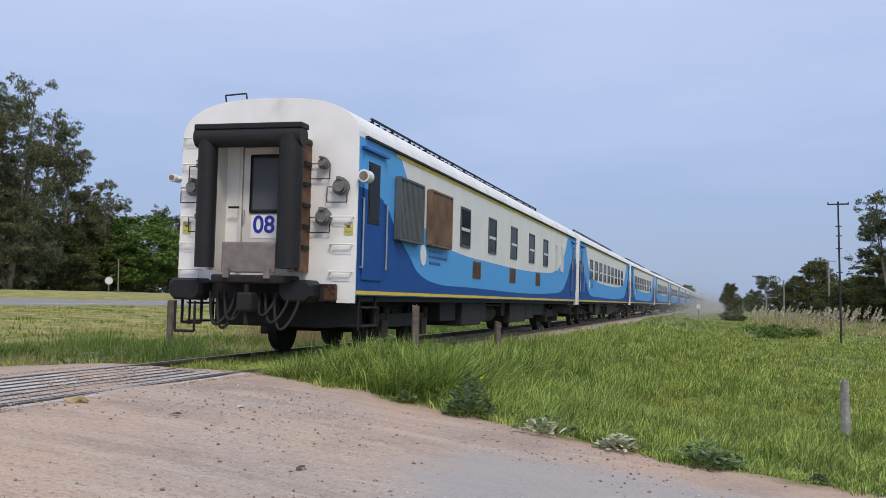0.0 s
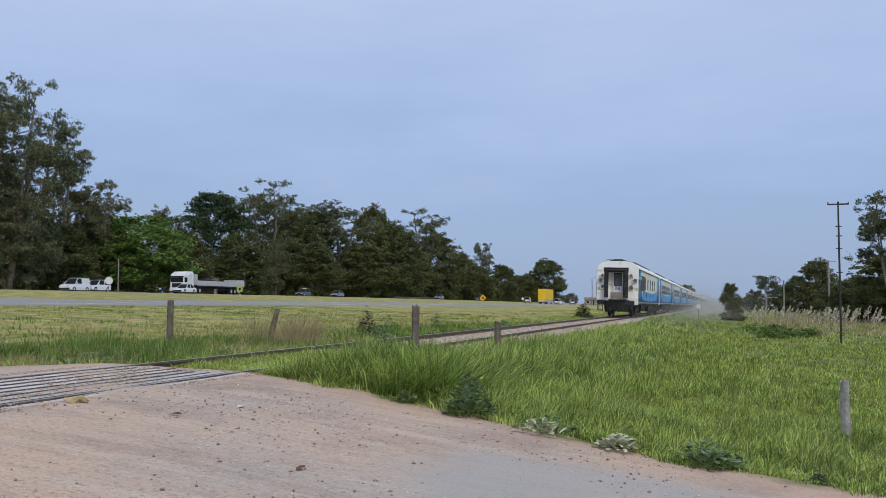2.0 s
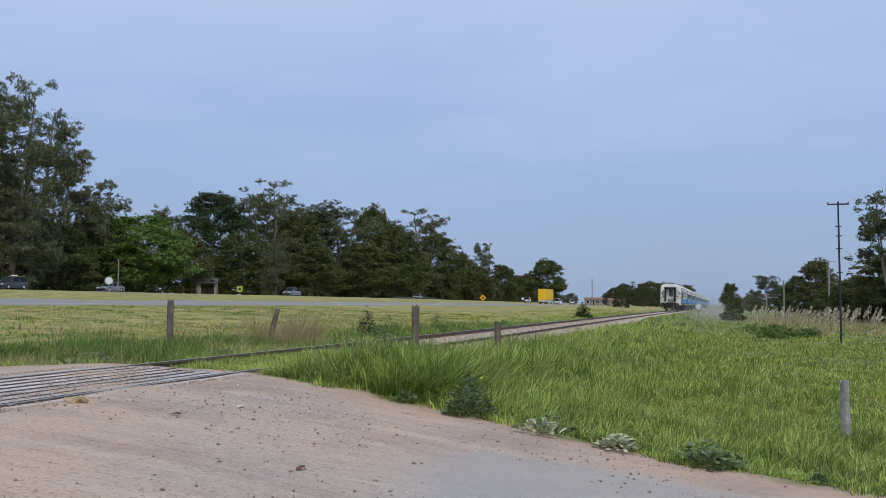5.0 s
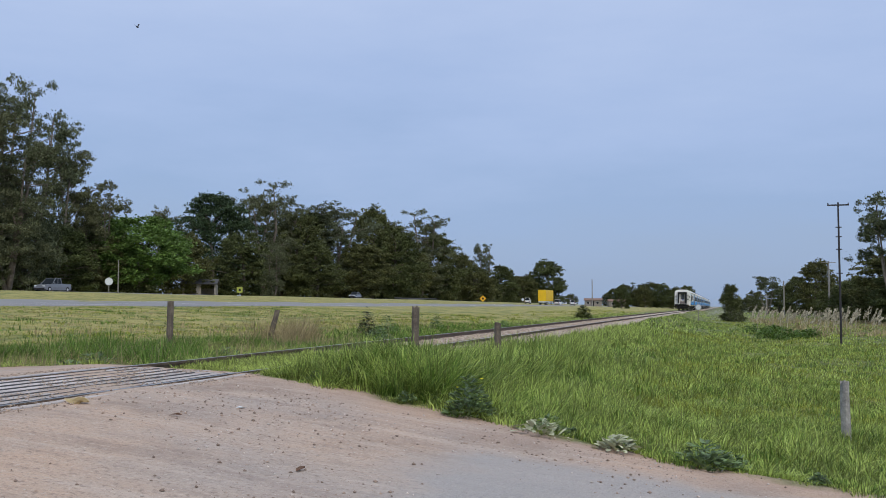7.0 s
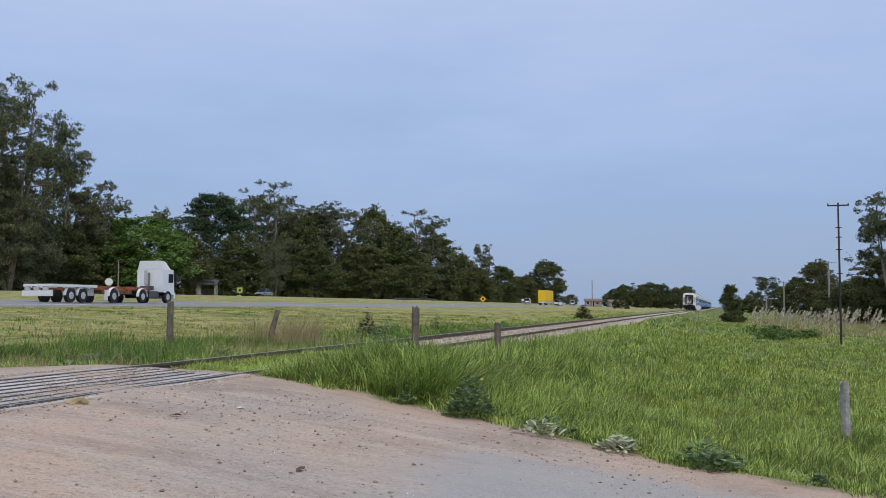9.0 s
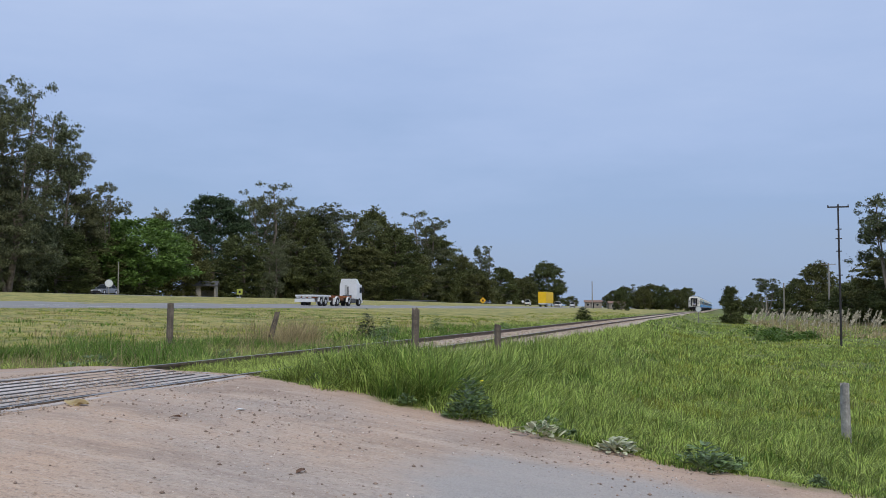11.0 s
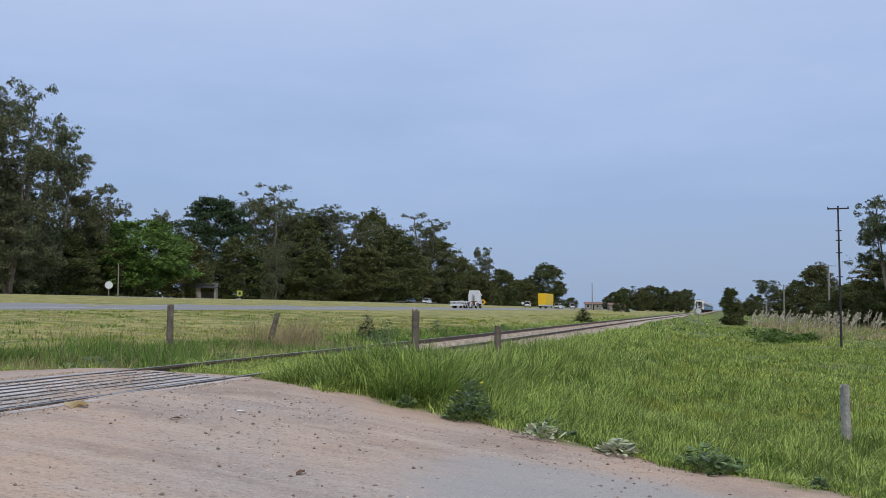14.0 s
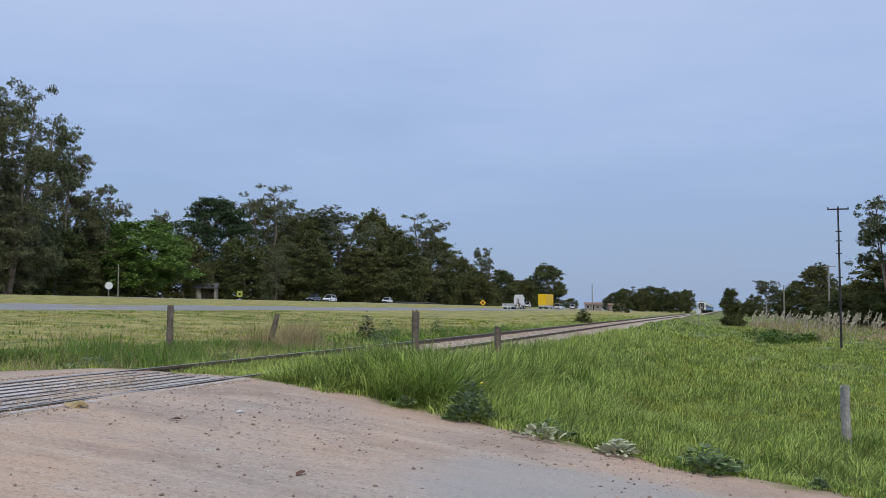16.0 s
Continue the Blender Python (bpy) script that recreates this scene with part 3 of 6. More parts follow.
def window(parent, side, y, w, z0, z1, split=0.45, pale=False):
    x = side * 1.55
    bm = bmesh.new()
    t = 0.05
    o = sorted((x - side * 0.01, x + side * 0.022))
    for r in ((y - w / 2, y - w / 2 + t, z0, z1), (y + w / 2 - t, y + w / 2, z0, z1), (y - w / 2, y + w / 2, z0, z0 + t), (y - w / 2, y + w / 2, z1 - t, z1)):
        box(bm, o[0], o[1], *r)
    f = part("window_frame", bm, M_DOORW if pale else M_PLATE, parent)
    if not pale:
        zb = z0 + (z1 - z0) * split
        part("sash_bar", boxes((*sorted((x, x + side * 0.018)), y - w / 2 + t, y + w / 2 - t, zb - 0.035, zb + 0.035)), M_DOORW, f, "pale sash bar")
    q = sorted((x - side * 0.02, x + side * 0.008))
    part("pane", boxes((*q, y - w / 2 + 0.02, y + w / 2 - 0.02, z0 + 0.02, z1 - 0.02)), M_DOORW if pale else M_GLASS, f)


def louvre(parent, y0, y1, z0, z1, material, label):
    bm = bmesh.new()
    x = 1.55
    box(bm, x - 0.01, x + 0.07, y0, y1, z0, z1)
    n = int((y1 - y0) / 0.075)
    for k in range(n):
        y = y0 + 0.03 + (y1 - y0 - 0.06) * k / (n - 1)
        box(bm, x + 0.06, x + 0.11, y - 0.016, y + 0.016, z0 + 0.03, z1 - 0.03)
    for a in ((y0 - 0.02, y0 + 0.02, z0, z1), (y1 - 0.02, y1 + 0.02, z0, z1), (y0, y1, z0 - 0.02, z0 + 0.02), (y0, y1, z1 - 0.02, z1 + 0.02)):
        box(bm, x + 0.015, x + 0.12, *a)
    part("louvre_panel", bm, material, parent, label)


def coach(label, rear=False, wide=True):
    e = thing("railway_coach", label, "railway coach", group="train coaches")
    L = 25.5
    for s, nm in ((1, "side_panel"), (-1, "side_panel")):
        x = sorted((s * 1.49, s * 1.55))
        part(nm, boxes((*x, 0.042, L - 0.042, 1.05, 3.57)), M_SIDE, e, "blue and white swept paintwork")
        xo = sorted((s * 1.545, s * 1.556))
        part("sill_stripe", boxes((*xo, 0.05, L - 0.05, 1.07, 1.13)), M_YEL, e, "yellow line along the sill")
        part("eave_stripe", boxes((*xo, 1.9, L - 2.4, 3.50, 3.565)), M_YEL, e, "yellow line under the roof")
        xg = sorted((s * 1.53, s * 1.60))
        part("gutter", boxes((*xg, 0.3, L - 0.3, 3.575, 3.61)), M_IRON, e, "dark rain gutter")
    pr = profile()
    part("roof", loft(bmesh.new(), [[(x, y, z) for x, z in pr] for y in (0.042, L - 0.042)]), M_WHITE, e, "cream rounded roof", smooth=False)
    part("underframe", boxes((-1.48, 1.48, 0.15, L - 0.15, 0.96, 1.10), (-0.25, 0.25, 0.1, L - 0.1, 0.75, 0.97)), M_IRON, e)
    for y0, y1 in ((0.0, 0.04), (L - 0.04, L)):
        pts = [(1.55, 0.93), *profile(), (-1.55, 0.93), (-1.25, 0.93), (-1.22, 1.22), (1.22, 1.22), (1.25, 0.93)]
        bm = bmesh.new()
        loft(bm, [[(x, y, z) for x, z in pts] for y in (y0, y1)])
        bmesh.ops.triangulate(bm, faces=[f for f in bm.faces if len(f.verts) > 4])
        part("end_wall", bm, M_WHITE, e, "cream end wall")
    # roof walkway and cooling gear
    bm = bmesh.new()
    for k in range(46):
        y = 2.1 + k * 0.37
        box(bm, 0.60, 1.0, y, y + 0.05, 4.15, 4.19)
    for z in (4.10, 4.21):
        box(bm, 0.98, 1.02, 2.05, 19.0, z, z + 0.03)
        box(bm, 0.58, 0.62, 2.05, 19.0, z + 0.04, z + 0.07)
    for k in range(16):
        box(bm, 0.98, 1.02, 2.1 + k * 1.12, 2.15 + k * 1.12, 3.95, 4.24)
    part("roof_grating", bm, M_RUBBER, e, "dark roof grating")
    part("roof_unit", loft(bmesh.new(), [[(-0.78, y, 4.1), (0.56, y, 4.1), (0.5, y, 4.28), (0.2, y, 4.40), (-0.42, y, 4.40), (-0.72, y, 4.28)] for y in (1.3, 4.4)]), M_IRON, e, "dark arched roof unit")
    # plain dark blocks added for the underfloor darkness round bogie frame and brake gear
    part("drag_box", boxes((-1.0, 1.0, 0.25, 1.9, 0.52, 0.97), (-0.85, 0.85, 1.9, 6.0, 0.62, 0.97), bevel=0.03), M_IRON, e)
    bogie(e, 3.8)
    bogie(e, L - 3.8)
    for s in (1, -1):
        part("equipment_box", boxes((*sorted((s * 0.55, s * 1.40)), 7.4, 9.3, 0.42, 0.98), bevel=0.03), M_IRON, e)
    part("battery_box", boxes((0.6, 1.38, 13.0, 15.4, 0.40, 0.97), bevel=0.03), M_IRON, e)
    for y0, y1, x0, x1, z0 in ((5.9, 7.2, 0.7, 1.3, 0.55), (9.5, 10.1, 0.6, 1.35, 0.5), (12.4, 12.9, 0.7, 1.25, 0.6), (15.6, 17.0, 0.65, 1.35, 0.48), (17.3, 19.2, 0.75, 1.3, 0.58), (6.2, 19.0, -0.5, 0.5, 0.45)):
        part("underfloor_case", boxes((x0, x1, y0, y1, z0, 0.97), bevel=0.02), M_IRON, e)
    part("air_tank", tube(bmesh.new(), (0.9, 10.2, 0.68), (0.9, 12.2, 0.68), 0.24, seg=16), M_IRON, e)
    part("brake_pipe", pipe([(1.2, 6, 0.9), (1.2, 20, 0.9)], 0.03), M_IRON, e)
    if wide:
        for y in (6.92, 9.72, 12.5, 15.3, 17.9):
            for s in (1, -1):
                window(e, s, y, 0.90, 2.20, 3.09)
        for y in (20.2, 21.6):
            window(e, 1, y, 0.62, 2.12, 3.05, pale=True)
        louvre(e, 1.85, 3.28, 2.06, 3.14, M_LOUV, "dark grey slatted cooling grille")
        louvre(e, 3.84, 5.36, 2.08, 3.14, M_LOUVR, "rust-streaked slatted cooling grille")
        for y in (8.1, 12.4, 16.5):
            bm = boxes((1.545, 1.565, y - 0.38, y + 0.38, 1.53, 1.93))
            for k in range(8):
                box(bm, 1.56, 1.575, y - 0.36, y + 0.36, 1.555 + k * 0.047, 1.575 + k * 0.047)
            part("vent_grille", bm, M_RUST, e, "brown lower vent grille")
    else:
        for k in range(9):
            for s in (1, -1):
                window(e, s, 4.2 + k * 1.95, 1.15, 2.1, 3.0)
    for y in (0.72, L - 0.95):
        for s in (1, -1):
            xo = sorted((s * 1.53, s * 1.575))
            d = part("side_door", boxes((*xo, y - 0.48, y + 0.48, 1.30, 3.32), bevel=0.01), M_SIDE, e, "blue side door")
            d2 = sorted((s * 1.57, s * 1.582))
            part("door_window", boxes((*d2, y - 0.30, y + 0.26, 2.22, 3.22), bevel=0.004), M_RUBBER, d, "black rubber window seal")
            d3 = sorted((s * 1.58, s * 1.588))
            part("pane", boxes((*d3, y - 0.25, y + 0.21, 2.28, 3.16)), M_GLASS, d)
            for q in (y - 0.55, y + 0.60):
                bm = bmesh.new()
                tube(bm, (s * 1.60, q, 1.5), (s * 1.60, q, 2.6), 0.018)
                for z in (1.5, 2.6):
                    tube(bm, (s * 1.54, q, z), (s * 1.61, q, z), 0.016)
                part("handrail", bm, M_CHROME, d, "bright vertical handrail")
            part("door_hood", boxes((*sorted((s * 1.54, s * 1.63)), y - 0.6, y + 0.6, 3.38, 3.42)), M_DBLUE, d)
            bm = boxes((*sorted((s * 1.30, s * 1.56)), y - 0.4, y + 0.4, 0.55, 0.58), (*sorted((s * 1.30, s * 1.56)), y - 0.4, y + 0.4, 0.85, 0.88))
            for q in (y - 0.4, y + 0.4):
                tube(bm, (s * 1.5, q, 0.5), (s * 1.5, q, 1.1), 0.02)
            part("step", bm, M_IRON, e, "iron entrance steps")
    # plain round mark and lines of small lettering as bars
    bm = bmesh.new()
    tube(bm, (1.55, 3.66, 1.86), (1.562, 3.66, 1.86), 0.2, seg=24)
    part("round_mark", bm, M_WHITE, e, "plain white round mark")
    bm = bmesh.new()
    for z, w in ((1.98, 0.9), (1.86, 1.3), (1.74, 0.8)):
        box(bm, 1.55, 1.558, 4.1, 4.1 + w, z - 0.03, z + 0.02)
    part("lettering", bm, M_DBLUE, e, "unreadable small lettering")
    if not rear:
        part("gangway", boxes((-0.85, 0.85, -0.55, 0.0, 1.3, 3.6), bevel=0.05), M_RUBBER, e, "black gangway bellows")
        return e
    rear_end(e)
    return e


def rear_end(e):
    yb = -0.52
    g = part("gangway_bellows", pipe([(-0.79, yb, 1.44), (-0.79, yb, 3.5)], 0.155, 24), M_RUBBER, e, "black rubber gangway tube surround", smooth=False)
    bm = tube(bmesh.new(), (0.64, yb, 1.44), (0.64, yb, 3.5), 0.19, seg=24)
    part("bellows_side", bm, M_RUBBER, g)
    bm = tube(bmesh.new(), (-0.98, yb, 3.49), (0.84, yb, 3.49), 0.16, seg=24)
    box(bm, -0.98, 0.86, yb - 0.14, yb + 0.16, 3.6, 3.69, bevel=0.02)
    part("bellows_top", bm, M_RUBBER, g)
    part("gangway_wall", boxes((0.70, 0.76, yb + 0.1, 0.0, 1.4, 3.5)), M_RUST, g, "rust-stained outer frame")
    part("gangway_wall", boxes((-0.76, -0.72, yb, 0.0, 1.4, 3.5)), M_DOORW, g, "pale inner passage wall")
    part("gangway_lintel", boxes((-0.74, 0.74, yb, 0.0, 3.46, 3.52)), M_DOORW, g)
    for k in range(6):
        part("bellows_clip", boxes((0.76, 0.80, yb + 0.2, -0.08, 1.75 + k * 0.33, 1.81 + k * 0.33)), M_IRON, g)
    d = part("end_door", boxes((-0.40, 0.42, -0.05, 0.01, 1.72, 3.40), bevel=0.012), M_DOORW, e, "off-white end door")
    part("door_frame", boxes((-0.47, -0.41, -0.07, 0.01, 1.4, 3.46), (0.43, 0.49, -0.07, 0.01, 1.4, 3.46), (-0.41, 0.43, -0.07, 0.01, 3.41, 3.46)), M_DOORW, e)
    bm = bmesh.new()
    box(bm, -0.27, 0.33, -0.064, -0.045, 2.33, 3.28, bevel=0.03)
    part("door_window", bm, M_RUBBER, d, "black rubber window seal")
    part("pane", boxes((-0.22, 0.28, -0.072, -0.06, 2.39, 3.22), bevel=0.004), glass_dark("door_glass", (0.10, 0.11, 0.12)), d)
    part("number_panel", boxes((-0.24, 0.30, -0.056, -0.048, 1.93, 2.30)), M_WHITE, d, "white number panel")
    cu = bpy.data.curves.new("number", "FONT")
    cu.body, cu.size, cu.extrude, cu.offset = "08", 0.385, 0.003, 0.007
    cu.align_x, cu.align_y = "CENTER", "CENTER"
    tmp = bpy.data.objects.new("number", cu)
    me = bpy.data.meshes.new_from_object(tmp)
    bpy.data.objects.remove(tmp)
    o = mesh_part("number", me, M_NUM, d, "dark blue figures 08")
    o.matrix_basis = pose(-0.01, -0.06, 2.14, 90, 0, 0)
    part("door_handle", pipe([(-0.36, -0.09, 2.2), (-0.36, -0.09, 2.38)], 0.02), M_CHROME, d)
    part("grab_bar", pipe([(-0.6, -0.14, 2.42), (-0.42, -0.14, 2.42)], 0.018), M_IRON, e)
    f = part("foot_plate", boxes((-0.46, 0.46, -0.60, -0.54, 1.36, 1.84), bevel=0.025), M_FOOT, e, "raised worn grey-brown foot plate")
    for x in (-0.35, 0.35):
        part("foot_plate_hinge", boxes((x - 0.05, x + 0.05, -0.66, -0.58, 1.28, 1.42)), M_FOOT, f)
    # buffer plates and drawgear
    for x0, x1, side in ((-1.50, -0.90, -1), (0.42, 1.0, 1)):
        ring = [(x0 + 0.1, 0.92), (x1 - 0.1, 0.92), (x1, 1.02), (x1, 1.2), (x1 - 0.08, 1.27), (x0 + 0.08, 1.27), (x0, 1.2), (x0, 1.02)]
        bm = loft(bmesh.new(), [[(x, y, z) for x, z in ring] for y in (-0.02, -0.34)] + [[((x0 + x1) / 2 + (x - (x0 + x1) / 2) * 0.86, -0.4, 1.09 + (z - 1.09) * 0.8) for x, z in ring]])
        part("buffer_plate", bm, M_RUBBER, e, "blackish box-shaped buffer plate")
    part("corner_bracket", boxes((1.06, 1.26, -0.06, 0.0, 0.98, 1.2)), M_RUST, e)
    part("headstock", boxes((-1.25, 1.25, -0.06, 0.0, 0.95, 1.22)), M_IRON, e)
    part("apron", boxes((-0.62, 0.62, -0.62, 0.0, 1.2, 1.33), bevel=0.03), M_IRON, e)
    c = part("coupler", boxes((-0.12, 0.12, -0.62, 0.0, 0.82, 1.02), (-0.13, 0.13, -0.70, -0.45, 0.76, 1.06), bevel=0.04), M_IRON, e, "black coupler head")
    part("coupler_pin", pipe([(0.0, -0.6, 0.55), (0.0, -0.6, 1.18)], 0.035), M_IRON, c)
    for k, (xa, xb, low) in enumerate(((-0.75, -0.3, 0.55), (-0.62, -0.2, 0.5), (-0.5, -0.05, 0.62), (0.2, 0.62, 0.6), (0.35, 0.8, 0.5), (0.1, 0.4, 0.7))):
        pts = []
        for q in range(11):
            u = q / 10
            pts.append((xa + (xb - xa) * u, -0.35 - 0.22 * math.sin(math.pi * u), 1.05 - (1.05 - low) * math.sin(math.pi * u) ** 0.7))
        part("brake_hose", pipe(pts, 0.025), M_RUBBER, e)
    # jumper sockets with cable loops
    for x, z, r in ((1.0, 3.12, 0.10), (1.30, 2.75, 0.15), (1.02, 2.27, 0.15), (-1.28, 2.75, 0.15), (-1.12, 2.27, 0.12), (-1.14, 3.1, 0.09)):
        r *= 0.82
        bm = tube(bmesh.new(), (x, -0.13, z), (x, 0.02, z), r * 0.92, r, seg=18)
        tube(bm, (x, -0.19, z), (x, -0.13, z), r * 0.7, seg=14)
        tube(bm, (x, -0.09, z), (x, -0.06, z), r * 1.15, seg=18)
        box(bm, x - 0.03, x + 0.03, -0.22, 0.0, z + r * 0.8, z + r * 1.2)
        j = part("jumper_socket", bm, M_SOCKET, e, "grey round cable socket")
        part("cable_bracket", pipe([(x - 0.24, -0.06, z - 0.24), (x + 0.1, -0.06, z - 0.24), (x + 0.1, -0.06, z), (x - 0.24, -0.06, z), (x - 0.24, -0.06, z - 0.24)], 0.008, 6), M_IRON, j)
    for s in (-1, 1):
        for k in range(6 if s < 0 else 3):
            z = 1.42 + k * 0.43
            bm = pipe([(s * 1.50, 0.0, z), (s * 1.50, -0.09, z), (s * 1.14, -0.09, z), (s * 1.14, 0.0, z)], 0.014, 6)
            box(bm, s * 1.32 - 0.15, s * 1.32 + 0.15, -0.012, 0.005, z - 0.15, z - 0.03)
            part("ladder_rung", bm, M_WHITE, e)
        lamp = tube(bmesh.new(), (s * 1.68, -0.1, 2.92), (s * 1.68, 0.12, 2.92), 0.10 if s > 0 else 0.065, seg=18)
        tube(lamp, (s * 1.55, 0.02, 2.92), (s * 1.68, 0.02, 2.92), 0.03)
        l = part("tail_lamp", lamp, M_WHITE, e, "white round tail lamp")
        part("lens", tube(bmesh.new(), (s * 1.68, -0.115, 2.92), (s * 1.68, -0.1, 2.92), 0.07 if s > 0 else 0.045, seg=16), M_FOOT, l)
        bm = boxes((s * 1.42 - 0.075, s * 1.42 + 0.075, -0.012, 0.002, 2.0, 2.2))
        st = part("sticker", bm, M_STICK, e, "yellow warning sticker")
        part("sticker_print", boxes((s * 1.42 - 0.03, s * 1.42 + 0.03, -0.016, -0.01, 2.11, 2.15)), M_LOUVR, st)
        part("sticker_print", boxes((s * 1.42 - 0.05, s * 1.42 + 0.05, -0.016, -0.01, 2.04, 2.05)), M_LOUVR, st)
    part("side_stirrup", pipe([(-1.45, 0, 0.92), (-1.45, 0, 0.55), (-1.1, 0, 0.55), (-1.1, 0, 0.92)], 0.025), M_IRON, e)
    part("foot_stirrup", pipe([(-1.4, -0.3, 0.9), (-1.4, -0.3, 0.42), (-1.05, -0.3, 0.42), (-1.05, -0.3, 0.9)], 0.022), M_IRON, e)
    part("roof_bracket", pipe([(-0.82, 0.1, 4.1), (-0.86, 0.1, 4.3), (-0.48, 0.1, 4.32), (-0.45, 0.1, 4.12)], 0.014, 6), M_IRON, e)


PITCH = 26.45
last_coach = coach("last coach with cream end numbered 08, blue and white sides", rear=True)
middle = coach("blue and white long-distance coach with a row of dark windows", wide=False)
TRAIN = [last_coach, middle]
for k in range(10):
    TRAIN.append(copy_thing(middle, pose(TRACK_X, 0, 0)))


# ---- trees and plants ----
def leaf_cloud(blobs, per, size, rng, droop=0.0):
    """Leaves in small tufts on the upper side of boughs (x, y, z, radius, flatness)."""
    vs, n_all = [], 0
    for bx, by, bz, r, flat in blobs:
        n = int(per * (r / 2.0) ** 2)
        tufts = rng.normal(size=(9, 3))
        tufts[:, 2] = np.abs(tufts[:, 2]) - 0.5
        tufts *= (rng.uniform(0.45, 1.0, 9) / np.linalg.norm(tufts, axis=1))[:, None]
        d = tufts[rng.integers(0, 9, n)] + rng.normal(size=(n, 3)) * np.array((0.17, 0.17, 0.15))
        loose = rng.random(n) < 0.08
        d[loose] = rng.normal(size=(int(loose.sum()), 3)) * 0.5
        c = np.array((bx, by, bz)) + d * r * 1.12 * np.array((1, 1, flat))
        u = rng.normal(size=(n, 3))
        u[:, 2] -= droop
        u /= np.linalg.norm(u, axis=1)[:, None]
        w = np.cross(u, rng.normal(size=(n, 3)))
        w /= np.linalg.norm(w, axis=1)[:, None]
        s = size * rng.uniform(0.6, 1.4, n)[:, None]
        vs.append(np.stack([c - u * s, c + w * s * 0.5, c + u * s, c - w * s * 0.5], 1).reshape(-1, 3))
        n_all += n
    return np.concatenate(vs), np.arange(n_all * 4).reshape(-1, 4)


def tree(name, label, seed, style, material, height, half):
    """One tree of the given height and half-width standing at the origin."""
    rng = np.random.default_rng(seed)
    e = thing(name, label, "tree")
    bm = bmesh.new()
    blobs = []

    def limb(p, q, r0, r1):
        p, q = Vector(p), Vector(q)
        mid = (p + q) / 2 + Vector(rng.normal(size=3)) * (q - p).length * 0.07
        tube(bm, p, mid, r0, (r0 + r1) / 2, seg=7)
        tube(bm, mid, q, (r0 + r1) / 2, r1, seg=7)

    if style in ("E", "H"):
        tops = []
        for k in range(4):
            a = k * 1.65 + rng.uniform(0, 1)
            base = (0.25 * math.cos(a), 0.25 * math.sin(a), 0)
            top = (half * 0.5 * math.cos(a), half * 0.5 * math.sin(a), height * rng.uniform(0.70, 0.97))
            limb(base, top, height * 0.014, height * 0.003)
            tops.append((Vector(base), Vector(top)))
        for k in range(60):
            b0, t0 = tops[k % 4]
            u = rng.uniform(0.2 if style == "E" else 0.66, 1.0)
            p = b0.lerp(t0, u)
            a = rng.uniform(0, 6.28)
            reach = half * rng.uniform(0.15, 0.85) * (1.1 - 0.55 * u)
            q = p + Vector((math.cos(a) * reach, math.sin(a) * reach, height * rng.uniform(0.01, 0.08)))
            q.z = min(q.z, height * 0.97)
            limb(p, q, height * 0.0035, height * 0.0012)
            r = half * rng.uniform(0.10, 0.19)
            blobs.append((q.x, q.y, q.z, r * 1.15, 0.85))
            for _ in range(3):
                o = rng.normal(size=3) * r * 1.25
                blobs.append((q.x + o[0], q.y + o[1], min(q.z + o[2] * 0.7, height * 0.985), r * rng.uniform(0.5, 0.9), 0.8))
        for k in range(34 if style == "E" else 0):
            a, rr = rng.uniform(0, 6.28), half * rng.uniform(0.1, 0.75)
            blobs.append((math.cos(a) * rr, math.sin(a) * rr, height * rng.uniform(0.04, 0.45), half * rng.uniform(0.12, 0.22), 0.8))
        v, f = leaf_cloud(blobs, 800, 0.15, rng, 0.7)
    else:
        trunk_top = height * (0.75 if style == "P" else 0.6)
        limb((0, 0, 0), (rng.normal() * 0.3, rng.normal() * 0.3, trunk_top), height * 0.018, height * 0.006)
        low = 0.05 if style in ("D", "B", "U") else 0.2
        for k in range({"B": 60, "U": 90}.get(style, 190)):
            u = rng.random()
            zz = height * (low + (0.95 - low) * u)
            wide = half * (math.sin(math.pi * (0.22 + 0.74 * u)) ** 0.6)
            if style == "B":
                wide = half * (1.05 - 0.85 * u)
            a = rng.uniform(0, 6.28)
            lobes = 0.82 + 0.18 * math.sin(3 * a + 5 * u + seed)
            reach = wide * lobes * rng.uniform(0.25, 1.0) ** 0.6
            q = (math.cos(a) * reach, math.sin(a) * reach, zz + height * 0.03 * math.sin(2 * a + seed))
            if k % 8 == 0:
                limb((0, 0, min(zz * 0.75, trunk_top)), q, height * 0.006, height * 0.002)
            blobs.append((*q, half * rng.uniform(0.08, 0.21) * (2.2 if style == "B" else 1), 0.9))
        v, f = leaf_cloud(blobs, {"D": 420, "G": 620, "P": 620, "B": 2600, "U": 150}[style], {"D": 0.25, "G": 0.19, "P": 0.18, "B": 0.12, "U": 0.42}[style], rng, 0.2)
    part("trunk", bm, M_BARK, e)
    mesh_part("crown", soup("crown", v, f, material), None, e)
    return e


